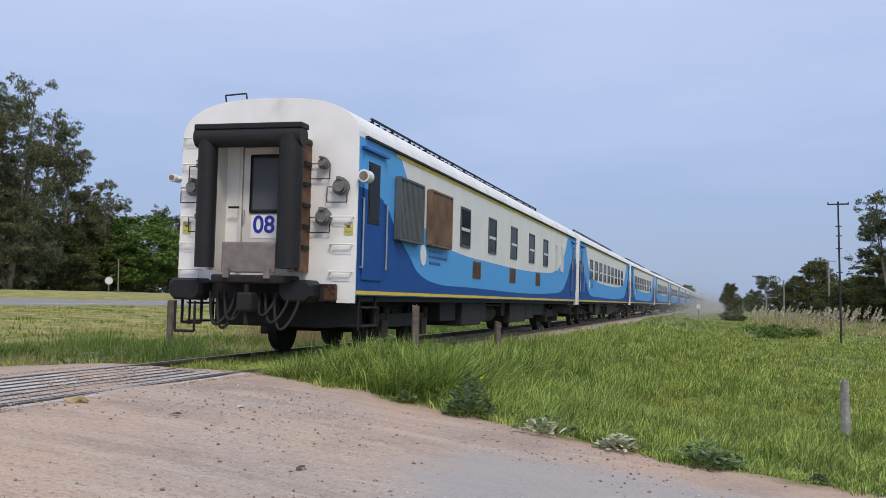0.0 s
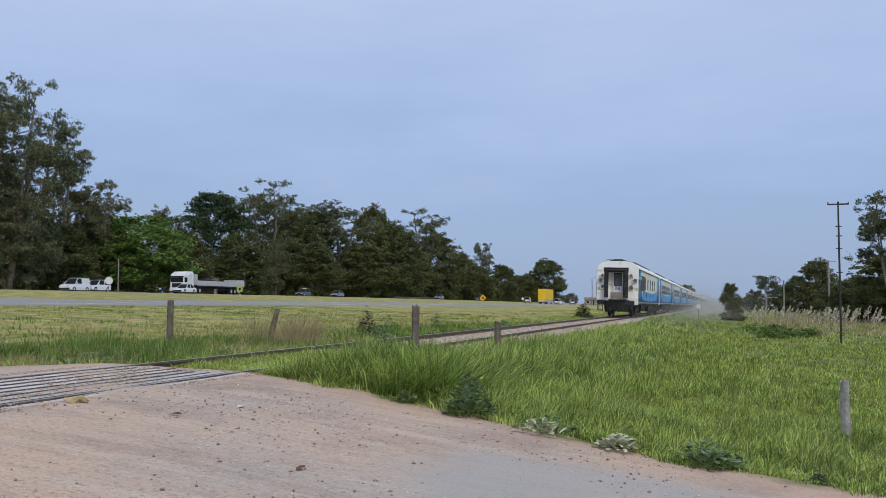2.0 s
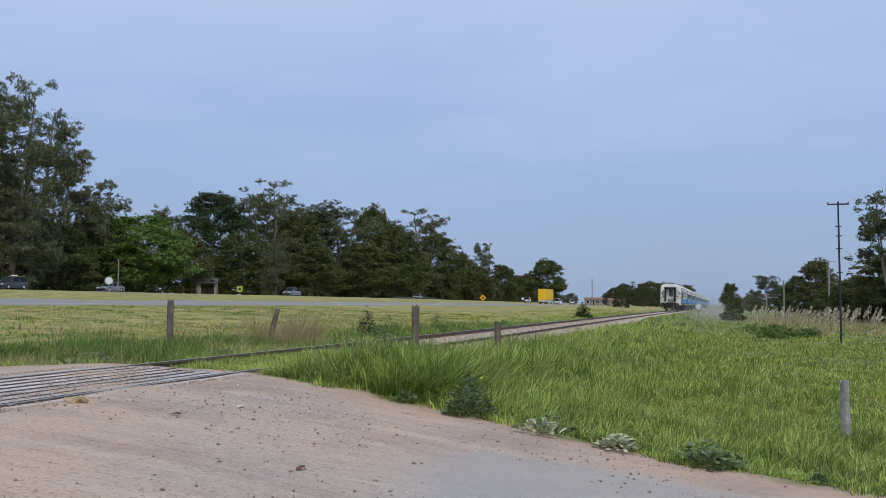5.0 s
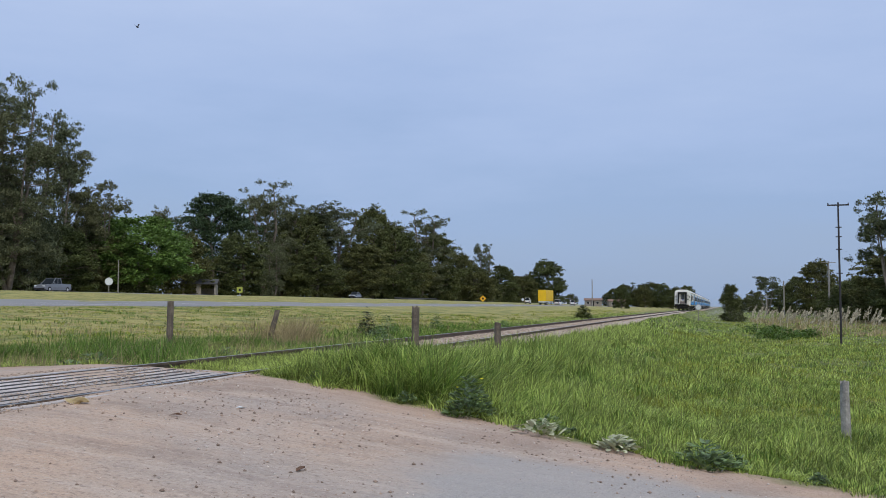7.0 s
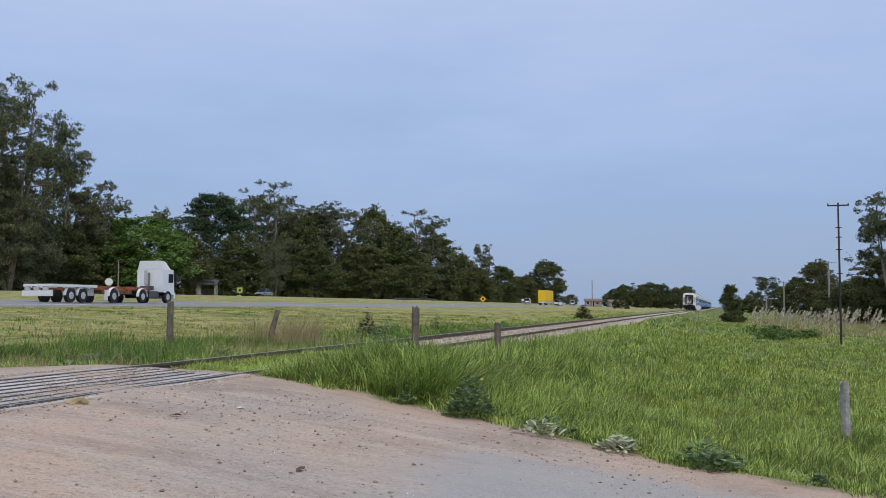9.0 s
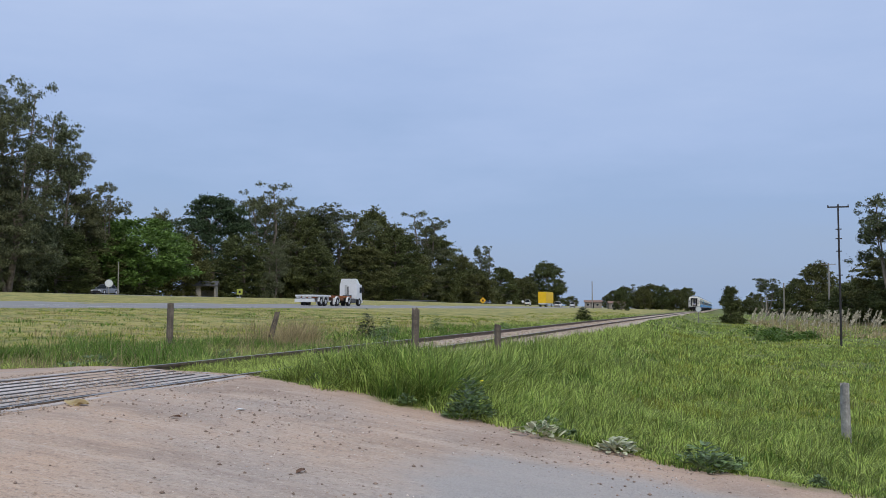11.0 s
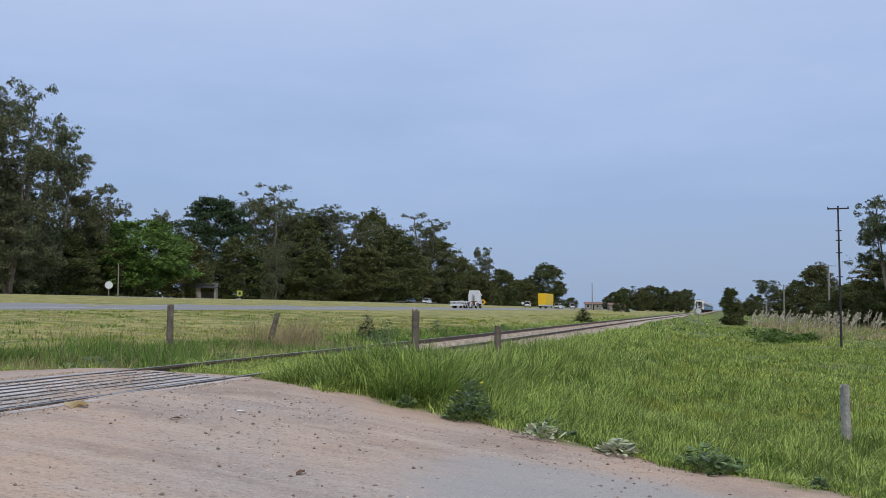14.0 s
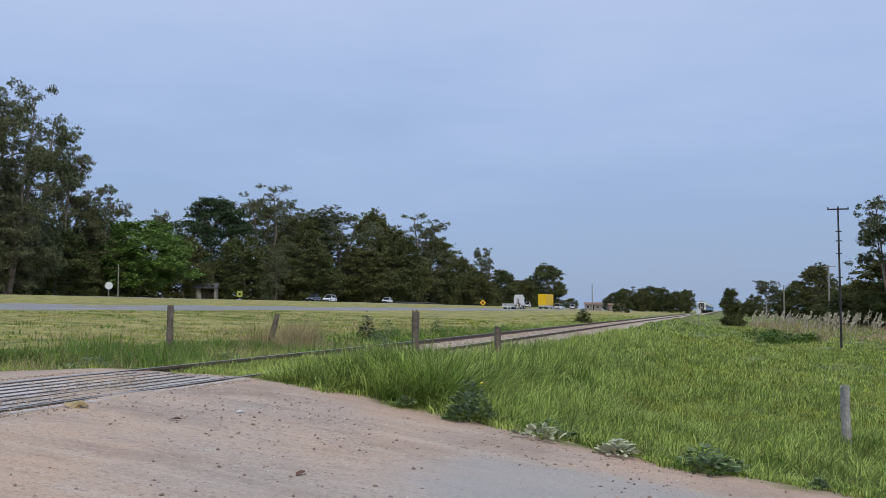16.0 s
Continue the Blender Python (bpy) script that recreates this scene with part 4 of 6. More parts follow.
SPECIES = {
    "E": [tree("eucalyptus_tree", "tall open-crowned eucalyptus with dark grey-green foliage", 11 + k, "E", M_LEAF_E, 26, 7.5) for k in range(3)],
    "D": [tree("broadleaf_tree", "dense dark green broadleaf tree at the wood's edge", 31 + k, "D", M_LEAF_D, 22, 8.5) for k in range(3)],
    "G": [tree("green_tree", "round bright green leafy tree", 51, "G", M_LEAF_G, 13, 7.5)],
    "P": [tree("pine_tree", "dense blackish green pine", 61, "P", M_LEAF_P, 25, 8.5)],
    "B": [tree("roadside_shrub", "dark conical evergreen shrub", 71, "B", M_LEAF_D, 5, 1.8)],
}
SPECIES["H"] = [tree("high_crowned_eucalyptus", "eucalyptus with a bare trunk and a high tufted crown", 91, "H", M_LEAF_E, 26, 7.5)]
SPECIES["U"] = [tree("undergrowth_tree", "low dark green tree in the shade of the wood", 81 + k, "U", M_LEAF_D, 10, 7.5) for k in range(2)]
NOMINAL = {"H": (26, 7.5), "U": (10, 7.5), "E": (26, 7.5), "D": (22, 8.5), "G": (13, 7.5), "P": (25, 8.5), "B": (5, 1.8)}
USED = {}


def plant(kind, x, y, top, half):
    """A tree whose crown reaches the level top."""
    z = float(land(x, y)) - 0.05
    k = USED.get(kind, 0)
    USED[kind] = k + 1
    src = SPECIES[kind][k % len(SPECIES[kind])]
    h0, w0 = NOMINAL[kind]
    sz, sw = (top - z) / h0 * 1.02, half / w0
    o = src if k < len(SPECIES[kind]) else copy_thing(src, pose(0, 0, 0))
    o.matrix_basis = Matrix.LocRotScale((x, y, z), Euler((0, 0, k * 1.7)), (sw, sw, sz))


WOOD = [
    ("E", -97, 108.5, 29.3, 8.5), ("E", -98, 122, 34.1, 7.5), ("E", -93, 112.7, 23.6, 6.5), ("E", -100, 136.0, 27.5, 6.3), ("E", -98, 139.0, 21.0, 5.0), ("E", -104, 147.0, 18.2, 5.0),
    ("G", -94, 145.5, 15.6, 10.6), ("P", -112, 203.3, 27.0, 11.5), ("E", -125, 206.5, 25.1, 5.0), ("E", -108, 220.8, 30.9, 9.5), ("E", -112, 242.2, 28.5, 8.5),
    ("D", -110, 254.8, 27.5, 11.0), ("E", -100, 253.3, 31.0, 11.0), ("D", -104, 292.9, 31.4, 12.0), ("D", -96, 291.8, 24.3, 11.0),
    ("E", -104, 344.2, 35.0, 12.0), ("D", -100, 355.6, 28.0, 11.0), ("D", -118, 460.5, 26.0, 11.0), ("E", -112, 486.2, 32.2, 6.0), ("D", -112, 524.9, 23.0, 12.5),
    ("D", -118, 633.3, 19.9, 13.0), ("D", -105, 641.5, 30.6, 16.0), ("D", -95, 399.5, 15.2, 10.0), ("D", -92, 250.0, 18.0, 8.5), ("D", -94, 223.2, 16.0, 8.0),
    ("D", -98, 191.8, 16.7, 8.0), ("D", -100, 171.7, 14.8, 6.5), ("D", -140, 1005.2, 13.1, 9.0), ("D", -24, 274.2, 6.5, 3.2), ("D", -26, 437.9, 11.1, 8.5),
    ("D", -18, 449.3, 7.5, 5.5), ("D", -19, 808.6, 17.3, 9.0), ("D", -30, 424.6, 7.9, 5.5),
    ("D", -101, 118.0, 15.5, 7.5), ("D", -99, 131.0, 13.5, 7.0), ("D", -103, 100.0, 17.0, 8.0), ("D", -120, 160.0, 16.0, 8.0), ("D", -122, 180.0, 17.0, 9.0), ("D", -104, 325.0, 21.0, 12.0), ("D", -106, 440.0, 19.0, 12.0), ("D", -108, 570.0, 19.0, 13.0),
    ("H", 18.6, 110, 12.3, 4.0), ("H", 24.5, 118, 14.5, 4.6), ("D", 19.0, 122, 6.8, 4.4), ("D", 20.5, 116, 5.2, 4.0), ("D", 17.0, 132, 4.0, 3.5), ("D", 19.5, 150, 4.8, 4.3), ("D", 18.6, 190, 9.0, 4.4), ("D", 18.5, 230, 7.3, 4.5),
    ("H", 13.8, 260, 8.2, 3.3), ("D", 19.3, 170, 3.7, 3.5), ("D", 19.4, 300, 5.7, 7.5), ("D", 17.2, 420, 6.9, 5.5), ("D", 24, 135, 6.0, 5.0), ("B", 2.3, 125, 3.2, 1.6),
    ("D", -97, 141, 12.0, 6.0), ("E", -88, 187, 15.2, 3.0), ("D", -97, 96, 20.0, 8.0),
    ("D", -41, 432, 8.5, 5.0), ("D", -36, 425, 10.0, 5.5), ("E", -31, 436, 11.0, 5.0), ("D", -27, 415, 9.0, 5.0), ("D", -21, 432, 10.5, 5.5), ("D", -15, 440, 9.0, 5.0), ("D", -12, 470, 10.0, 4.5), ("D", -45, 445, 7.0, 4.0),
    ("D", 12, 330, 3.5, 5.0), ("D", 9, 420, 3.5, 6.0), ("D", 22, 210, 5.5, 5.0), ("D", 26, 180, 5.0, 5.0),
    ("D", -108, 243, 25.5, 8.5),
]
for row in WOOD:
    plant(*row)
# undergrowth that closes the wood below the crowns
for k in range(46):
    plant("U", -113 - 7 * (k % 3), 96 + k * 12.5, 2.8 + 8 + 3 * math.sin(k * 1.9), 7.5)


def crest(x, y):
    """Level that the grass along the line reaches, kept low by the passing trains."""
    top = np.interp(y, [10.5, 12.0, 13.0, 14.5, 18, 30, 60], [0.36, 0.48, 0.36, 0.26, 0.20, 0.12, 0.08])
    top = np.where((x < -5.3) & (y < 14), 0.25, top)
    return np.where((x < -2.6) & (x > -6.3), top, np.where(x <= -6.3, 9.0, np.interp(x, [-2.6, 0.0], [0.3, 9.0]) + top - 0.1))


def tussocks(n, xs, ys, per, radius, heights, widths, rng, wind=(0.22, -0.1), keep=None, fan=0.75, low=False, floor=None):
    """Tufts of grass: blades that rise from one root and bend outwards and down the wind."""
    x, y = rng.uniform(*xs, n), rng.uniform(*ys, n)
    if keep is not None:
        ok = keep(x, y)
        x, y = x[ok], y[ok]
    n = len(x)
    patch = 0.5 + 0.5 * np.sin(x * 1.1 + 1.3 * np.sin(y * 0.7)) * np.sin(y * 0.9 + 1.1 * np.sin(x * 0.8))
    tall = rng.uniform(*heights, n) * (0.75 + 0.45 * patch) * np.interp(x, [-3.2, -1.0, 3.0], [1.0, 0.8, 0.58])
    tall = tall * np.clip(0.42 + 0.62 * (y - 10.2 + 0.30 * x), 0.42, 1.0)
    gust = np.stack([wind[0] + rng.normal(0, 0.34, n), wind[1] + rng.normal(0, 0.34, n)], 1)
    tall = np.clip(tall, 0.03, np.maximum(crest(x, y) - land(x, y), 0.05) * rng.uniform(1.1, 1.6, n))
    who = np.repeat(np.arange(n), per)
    m = len(who)
    u, a = np.sqrt(rng.random(m)), rng.uniform(0, 2 * np.pi, m)
    out = np.stack([np.cos(a), np.sin(a)], 1)
    rx, ry = x[who] + out[:, 0] * u * radius, y[who] + out[:, 1] * u * radius
    rz = (land(rx, ry) if floor is None else np.full(m, floor)) - 0.015
    h = tall[who] * rng.uniform(0.5, 1.1, m)
    lean = out * (u * fan * rng.uniform(0.4, 1.3, m))[:, None] + gust[who] * rng.uniform(0.5, 1.4, m)[:, None]
    b = np.clip(np.hypot(lean[:, 0], lean[:, 1]), 0.02, 1.25)
    lean *= (b / np.maximum(np.hypot(lean[:, 0], lean[:, 1]), 0.02))[:, None]
    q = rng.uniform(0, 2 * np.pi, m)
    side = np.stack([np.cos(q), np.sin(q), np.zeros(m)], 1) * (rng.uniform(*widths, m) * 0.44)[:, None]
    root = np.stack([rx, ry, rz], 1)

    def at(s):
        return root + np.stack([lean[:, 0] * h * s * s, lean[:, 1] * h * s * s, h * (s - 0.5 * b * s * s)], 1)

    if low:
        p1, p2 = at(0.6), at(1.0)
        v = np.stack([root - side, root + side, p1 + side * 0.75, p1 - side * 0.75, p2], 1)
        tri, k = [(0, 1, 2), (0, 2, 3), (3, 2, 4)], 5
    else:
        p1, p2, p3 = at(0.42), at(0.76), at(1.0)
        v = np.stack([root - side, root + side, p1 + side * 0.95, p1 - side * 0.95, p2 + side * 0.65, p2 - side * 0.65, p3], 1)
        tri, k = [(0, 1, 2), (0, 2, 3), (3, 2, 4), (3, 4, 5), (5, 4, 6)], 7
    return v.reshape(-1, 3), (np.array(tri)[None] + (np.arange(m) * k)[:, None, None]).reshape(-1, 3)


def grass(name, label, bits, material):
    vs, fs, k = [], [], 0
    for v, f in bits:
        vs.append(v)
        fs.append(f + k)
        k += len(v)
    tagged(mesh_part(name, soup(name, np.concatenate(vs), np.concatenate(fs), material), None), label, "grass", kind="stuff")


def off_road(x, y):
    ragged = 0.25 * np.sin(x * 3.1) + 0.18 * np.sin(x * 7.3 + 1)
    return y > (10.25 - 0.30 * x) + ragged


def swaths(x, y):
    """Lines left by the mower, along the highway, broken by clumps."""
    line = np.sin(x * 2.4 + 0.5 * np.sin(y * 0.13) + 0.8 * np.sin(y * 0.05))
    return line + 0.9 * np.sin(y * 0.61 + 1.7 * np.sin(x * 0.43)) + 0.8 * np.sin(y * 1.9 + x * 1.3) > 0.6


def patchy(x, y):
    return (np.sin(x * 1.3 + 0.7 * np.sin(y * 0.9)) + np.sin(y * 0.8 + 1.5 * np.sin(x * 0.6)) > -0.4) & off_road(x, y)


def road_rim(x, y):
    d = y - (10.1 - 0.30 * x)
    return (d > 0.15 * np.sin(x * 4.1)) & (d < 0.9)


def dead_rim(x, y):
    d = y - (10.0 - 0.30 * x) + 0.2 * np.sin(x * 5.3)
    return (d > -0.25) & (d < 0.45)


def make_grass():
    g = np.random.default_rng(9)
    grass("long_grass", "long windblown green grass on the railway bank", [
        tussocks(2500, (-5.9, 3.4), (9.2, 16), 30, 0.13, (0.28, 0.52), (0.008, 0.017), g, keep=off_road),
        tussocks(1500, (-6.2, 3.4), (9.0, 13), 24, 0.09, (0.12, 0.30), (0.007, 0.013), g, keep=road_rim, fan=1.0),
        tussocks(1500, (-5.5, 6.5), (16, 26), 20, 0.17, (0.25, 0.48), (0.011, 0.022), g, low=True),
        tussocks(1900, (-5.0, 11), (26, 50), 14, 0.22, (0.24, 0.44), (0.02, 0.036), g, low=True),
        tussocks(1700, (-4.6, 22), (50, 110), 11, 0.35, (0.22, 0.42), (0.045, 0.075), g, low=True),
        tussocks(1000, (-3.6, 30), (110, 300), 9, 0.6, (0.2, 0.45), (0.1, 0.17), g, low=True),
        tussocks(150, (-6.0, -5.1), (11.9, 13.4), 26, 0.12, (0.46, 0.62), (0.008, 0.014), g, keep=off_road, fan=1.0),
        tussocks(420, (-5.5, -3.2), (11.5, 14.5), 34, 0.13, (0.58, 0.88), (0.008, 0.015), g, keep=off_road),
        tussocks(380, (-5.1, -3.0), (14, 24), 24, 0.15, (0.58, 0.8), (0.010, 0.018), g),
        tussocks(420, (-4.9, -3.0), (24, 50), 18, 0.2, (0.42, 0.62), (0.02, 0.034), g, low=True),
    ], M_GRASS)
    grass("dark_grass", "darker green grass stems in the railway bank", [
        tussocks(1500, (-5.9, 3.4), (9.2, 16), 26, 0.15, (0.24, 0.46), (0.008, 0.015), g, keep=off_road, fan=0.95),
        tussocks(700, (-6.2, 3.4), (9.0, 13), 22, 0.10, (0.10, 0.24), (0.007, 0.012), g, keep=road_rim, fan=1.1),
        tussocks(900, (-5.3, 6.5), (16, 26), 18, 0.2, (0.2, 0.42), (0.010, 0.020), g, fan=0.95, low=True),
        tussocks(900, (-5.0, 11), (26, 50), 12, 0.25, (0.2, 0.40), (0.018, 0.034), g, low=True),
        tussocks(700, (-4.6, 22), (50, 110), 9, 0.4, (0.2, 0.42), (0.04, 0.07), g, low=True),
        tussocks(260, (-5.5, -3.2), (11.5, 14.5), 30, 0.14, (0.6, 0.9), (0.008, 0.014), g, keep=off_road),
        tussocks(260, (-5.1, -3.0), (14, 24), 24, 0.16, (0.45, 0.7), (0.010, 0.018), g),
        tussocks(1500, (-15, -9.2), (12, 27), 22, 0.2, (0.22, 0.50), (0.010, 0.020), g, keep=patchy),
        tussocks(900, (-14.5, -9.3), (26, 60), 12, 0.3, (0.18, 0.48), (0.02, 0.04), g, low=True),
        tussocks(3800, (-38, -15), (16, 80), 11, 0.34, (0.10, 0.24), (0.016, 0.034), g, keep=swaths, low=True),
    ], M_GRASSD)
    grass("rank_weeds", "tall dark green weeds round the posts beyond the track", [
        tussocks(420, (-13.6, -10.2), (14, 25), 26, 0.16, (0.5, 0.8), (0.009, 0.018), g, keep=patchy, fan=0.5, wind=(0.1, 0)),
    ], M_GRASSD)
    grass("track_side_grass", "rank green grass and weeds beyond the railway track", [
        tussocks(1700, (-14.5, -8.8), (11.6, 25), 22, 0.17, (0.20, 0.46), (0.009, 0.018), g, keep=off_road),
        tussocks(1000, (-8.0, -5.7), (11.9, 18.0), 18, 0.13, (0.13, 0.23), (0.007, 0.013), g, floor=-0.08, fan=1.0),
        tussocks(700, (-15, -9.2), (26, 60), 12, 0.25, (0.12, 0.36), (0.02, 0.04), g, low=True),
        tussocks(700, (-14, -9.2), (60, 160), 10, 0.5, (0.12, 0.38), (0.05, 0.09), g, low=True),
    ], M_GRASS)
    grass("verge_straw", "cut straw lying in lines on the highway verge", [
        tussocks(3600, (-38, -15), (16, 80), 10, 0.32, (0.05, 0.12), (0.014, 0.03), g, keep=lambda x, y: ~swaths(x + 0.7, y), low=True, fan=1.2),
    ], M_STRAW)
    grass("field_grass", "short yellow-green grass in the open field", [
        tussocks(1300, (-1.5, 4.5), (11.4, 18), 18, 0.14, (0.16, 0.34), (0.007, 0.013), g, keep=off_road),
        tussocks(2300, (-1.5, 8), (18, 30), 15, 0.2, (0.14, 0.30), (0.011, 0.02), g, fan=0.95, low=True),
        tussocks(2200, (-2, 14), (30, 60), 12, 0.3, (0.14, 0.30), (0.022, 0.038), g, low=True),
        tussocks(1000, (0, 24), (60, 130), 10, 0.45, (0.16, 0.36), (0.05, 0.08), g, low=True),
    ], M_GRASSY)
    grass("mown_verge_grass", "short yellowish mown grass on the highway verge", [
        tussocks(2200, (-20, -12.5), (15, 60), 10, 0.18, (0.06, 0.16), (0.012, 0.026), g, low=True),
        tussocks(4500, (-38, -17), (18, 85), 9, 0.2, (0.05, 0.13), (0.014, 0.028), g, low=True),
        tussocks(600, (-22, -13), (60, 200), 9, 0.4, (0.08, 0.22), (0.05, 0.1), g, low=True),
    ], M_GRASSY)
    grass("dry_grass", "dry straw-coloured seed stalks among the green grass", [
        tussocks(480, (-14, -9.8), (13, 30), 7, 0.2, (0.45, 0.82), (0.006, 0.011), g, wind=(0.08, 0), fan=0.25),
        tussocks(220, (-11.2, -9.0), (11.4, 15), 22, 0.14, (0.10, 0.24), (0.007, 0.012), g, keep=off_road, fan=1.1),
        tussocks(800, (-6.2, 3), (8.8, 13), 16, 0.12, (0.03, 0.10), (0.005, 0.010), g, keep=dead_rim, fan=1.2),
        tussocks(260, (-20, -11), (24, 60), 8, 0.25, (0.25, 0.5), (0.012, 0.02), g, wind=(0.12, 0), fan=0.3),
        tussocks(60, (-13.6, -12.2), (26.5, 29.5), 20, 0.2, (1.0, 1.5), (0.010, 0.018), g, wind=(0.1, 0), fan=0.35),
        tussocks(160, (-5.2, 2), (10, 22), 9, 0.12, (0.2, 0.42), (0.005, 0.009), g, keep=off_road, fan=0.5),
        tussocks(150, (-6.2, -4.9), (11.7, 13.2), 20, 0.12, (0.12, 0.26), (0.006, 0.011), g, keep=off_road, fan=1.0),
        tussocks(900, (5, 30), (62, 160), 11, 0.5, (0.5, 1.2), (0.04, 0.09), g, wind=(0.2, 0), fan=0.5, low=True),
    ], M_STRAW)
    # pampas plumes in the right-hand field
    n = 300
    y = 68 + 150 * g.random(n) ** 1.2
    x = y * (0.035 + 0.17 * g.random(n) ** 0.7)
    bits_v, bits_f, k = [], [], 0
    for px, py in zip(x, y):
        z0 = float(land(px, py))
        h = g.uniform(1.0, 1.9)
        m = 26
        u = g.random(m)
        c = np.stack([px + g.normal(0, 0.05, m) + 0.25 * u, py + g.normal(0, 0.05, m), z0 + h * 0.62 + u * h * 0.4], 1)
        d = np.stack([g.normal(0.25, 0.2, m), g.normal(0, 0.2, m), g.uniform(0.4, 1, m)], 1) * 0.12
        s = np.cross(d, g.normal(size=(m, 3))) * 0.4
        bits_v.append(np.stack([c - d, c + s, c + d, c - s], 1).reshape(-1, 3))
        stalk = np.array([(px - 0.012, py, z0), (px + 0.012, py, z0), (px + 0.15, py, z0 + h * 0.7), (px + 0.13, py, z0 + h * 0.7)])
        bits_v.append(stalk)
        bits_f.append(np.arange((m + 1) * 4).reshape(-1, 4) + k)
        k += (m + 1) * 4
    me = soup("pampas_grass", np.concatenate(bits_v), np.concatenate(bits_f), M_PLUME)
    tagged(mesh_part("pampas_grass", me, None), "pale feathery pampas grass plumes in the field", "pampas grass", kind="stuff")


make_grass()


# ---- posts, poles and signs ----
def fence_post(x, y, top, r=0.075, lean=(0, 0), label="weathered grey wooden fence post standing in the grass", seed=0, wood=None):
    rng = random.Random(seed)
    z0 = float(land(x, y)) - 0.2
    h = top - z0
    rings = []
    for k in range(7):
        u = k / 6
        rr = r * (1.05 - 0.12 * u)
        cx, cy = lean[0] * u, lean[1] * u
        rings.append([(cx + rr * (1 + 0.1 * math.sin(3 * a + k)) * math.cos(a), cy + rr * (1 + 0.1 * math.cos(2 * a + k * 0.7)) * math.sin(a), h * u + (rng.uniform(-0.03, 0.03) if k == 6 else 0)) for a in [q * math.pi / 6 for q in range(12)]])
    ob = part("fence_post", loft(bmesh.new(), rings), wood or M_POST)
    ob.matrix_basis = pose(x, y, z0)
    return tagged(ob, label, "fence post", group="fence posts")


fence_post(-13, 21.6, 1.0, 0.085, seed=1)
fence_post(-13, 27.1, 0.76, 0.085, lean=(0.28, 0.1), label="short leaning grey fence post in dry grass", seed=2)
fence_post(-4.3, 14.05, 0.87, 0.06, seed=3)
fence_post(-4.3, 19.9, 0.54, 0.07, label="short dark wooden fence post beside the rails", seed=4)
fence_post(1.76, 14.5, -0.17, 0.065, label="pale grey split fence post at the roadside", seed=5, wood=M_POSTP)


def utility_pole(x, y, top, material, arms, r=0.11, label="grey wooden utility pole with a crossarm", steps=()):
    z0 = float(land(x, y)) - 0.3
    e = thing("utility_pole", label, "utility pole", group="utility poles", at=(x, y, z0))
    h = top - z0
    part("pole", tube(bmesh.new(), (0, 0, 0), (0, 0, h), r, r * 0.7, seg=12), material, e)
    for drop, w in arms:
        a = part("crossarm", boxes((-w / 2, w / 2, -0.04, 0.04, h - drop - 0.035, h - drop + 0.035)), material, e)
        for q in (-0.46, -0.2, 0.2, 0.46) if w > 1.5 else (-0.47, 0.47):
            part("insulator", tube(bmesh.new(), (q * w, 0, h - drop + 0.03), (q * w, 0, h - drop + 0.12), 0.035, 0.025, seg=8), M_PLATE, a)
    for z in steps:
        part("bracket", boxes((-0.15, 0.15, -0.03, 0.03, z - z0 - 0.025, z - z0 + 0.025)), material, e)


utility_pole(6.46, 54.2, 6.3, M_POLEB, [(0.14, 1.05)], 0.062, "tall thin black iron telegraph pole with a short crossarm", steps=(5.0, 4.5, 3.85, 2.6))
utility_pole(16.4, 150, 7.4, M_POLEW, [(0.2, 2.0)], 0.16)
utility_pole(13.1, 192, 5.6, M_POLEW, [(0.2, 2.2)], 0.16)
utility_pole(12, 232, 3.6, M_POLEW, [(0.2, 2.0)], 0.16)
utility_pole(-40, 341, 10.3, M_POLEW, [], 0.2, "bare grey wooden pole beside the highway")
utility_pole(-74, 110.2, 6.9, M_POLEW, [], 0.075, "bare wooden pole on the highway median")


def road_sign(x, y, z, shape, size, material, label, face=0):
    z0 = float(land(x, y)) - 0.1
    e = thing("road_sign", label, "road sign", group="road signs", at=(x, y, z0), turn=face)
    part("signpost", tube(bmesh.new(), (0, 0.04, 0), (0, 0.04, z - z0 + size * 0.5), 0.05, seg=8), M_POLEW, e)
    bm = bmesh.new()
    seg = {"disc": 28, "square": 4, "diamond": 4}[shape]
    m = pose(0, 0, z - z0, 90, 0, 0) @ pose(0, 0, 0, 0, 0, 45 if shape == "square" else 0)
    bmesh.ops.create_cone(bm, cap_ends=True, segments=seg, radius1=size, radius2=size, depth=0.03, matrix=m)
    part("sign_face", bm, material, e)
    if shape != "disc":
        part("sign_mark", boxes((-size * 0.25, size * 0.25, -0.022, -0.016, z - z0 - size * 0.3, z - z0 + size * 0.3)), M_IRON, e)
    else:
        bm = bmesh.new()
        for k in range(28):
            a, b = k * math.pi / 14, (k + 1) * math.pi / 14
            tube(bm, (size * math.cos(a), -0.015, z - z0 + size * math.sin(a)), (size * math.cos(b), -0.015, z - z0 + size * math.sin(b)), 0.03, seg=6)
        part("rim", bm, M_CHROME, e)


road_sign(-74, 108.2, 4.05, "disc", 0.48, M_SIGNW, "round white road sign seen from behind on a grey post", 30)
road_sign(-74, 143.9, 3.55, "square", 0.65, M_SIGNY, "square yellow-green road sign on the median", 30)
road_sign(-74, 319, 3.5, "diamond", 1.1, M_SIGNO, "amber diamond warning sign", 15)
road_sign(-50, 264, 2.75, "disc", 0.36, M_SIGNW, "small round white sign beside the highway", 15)

road_sign(-1.24, 100, 0.80, "disc", 0.27, M_SIGNW, "small round white trackside sign in the grass", 0)


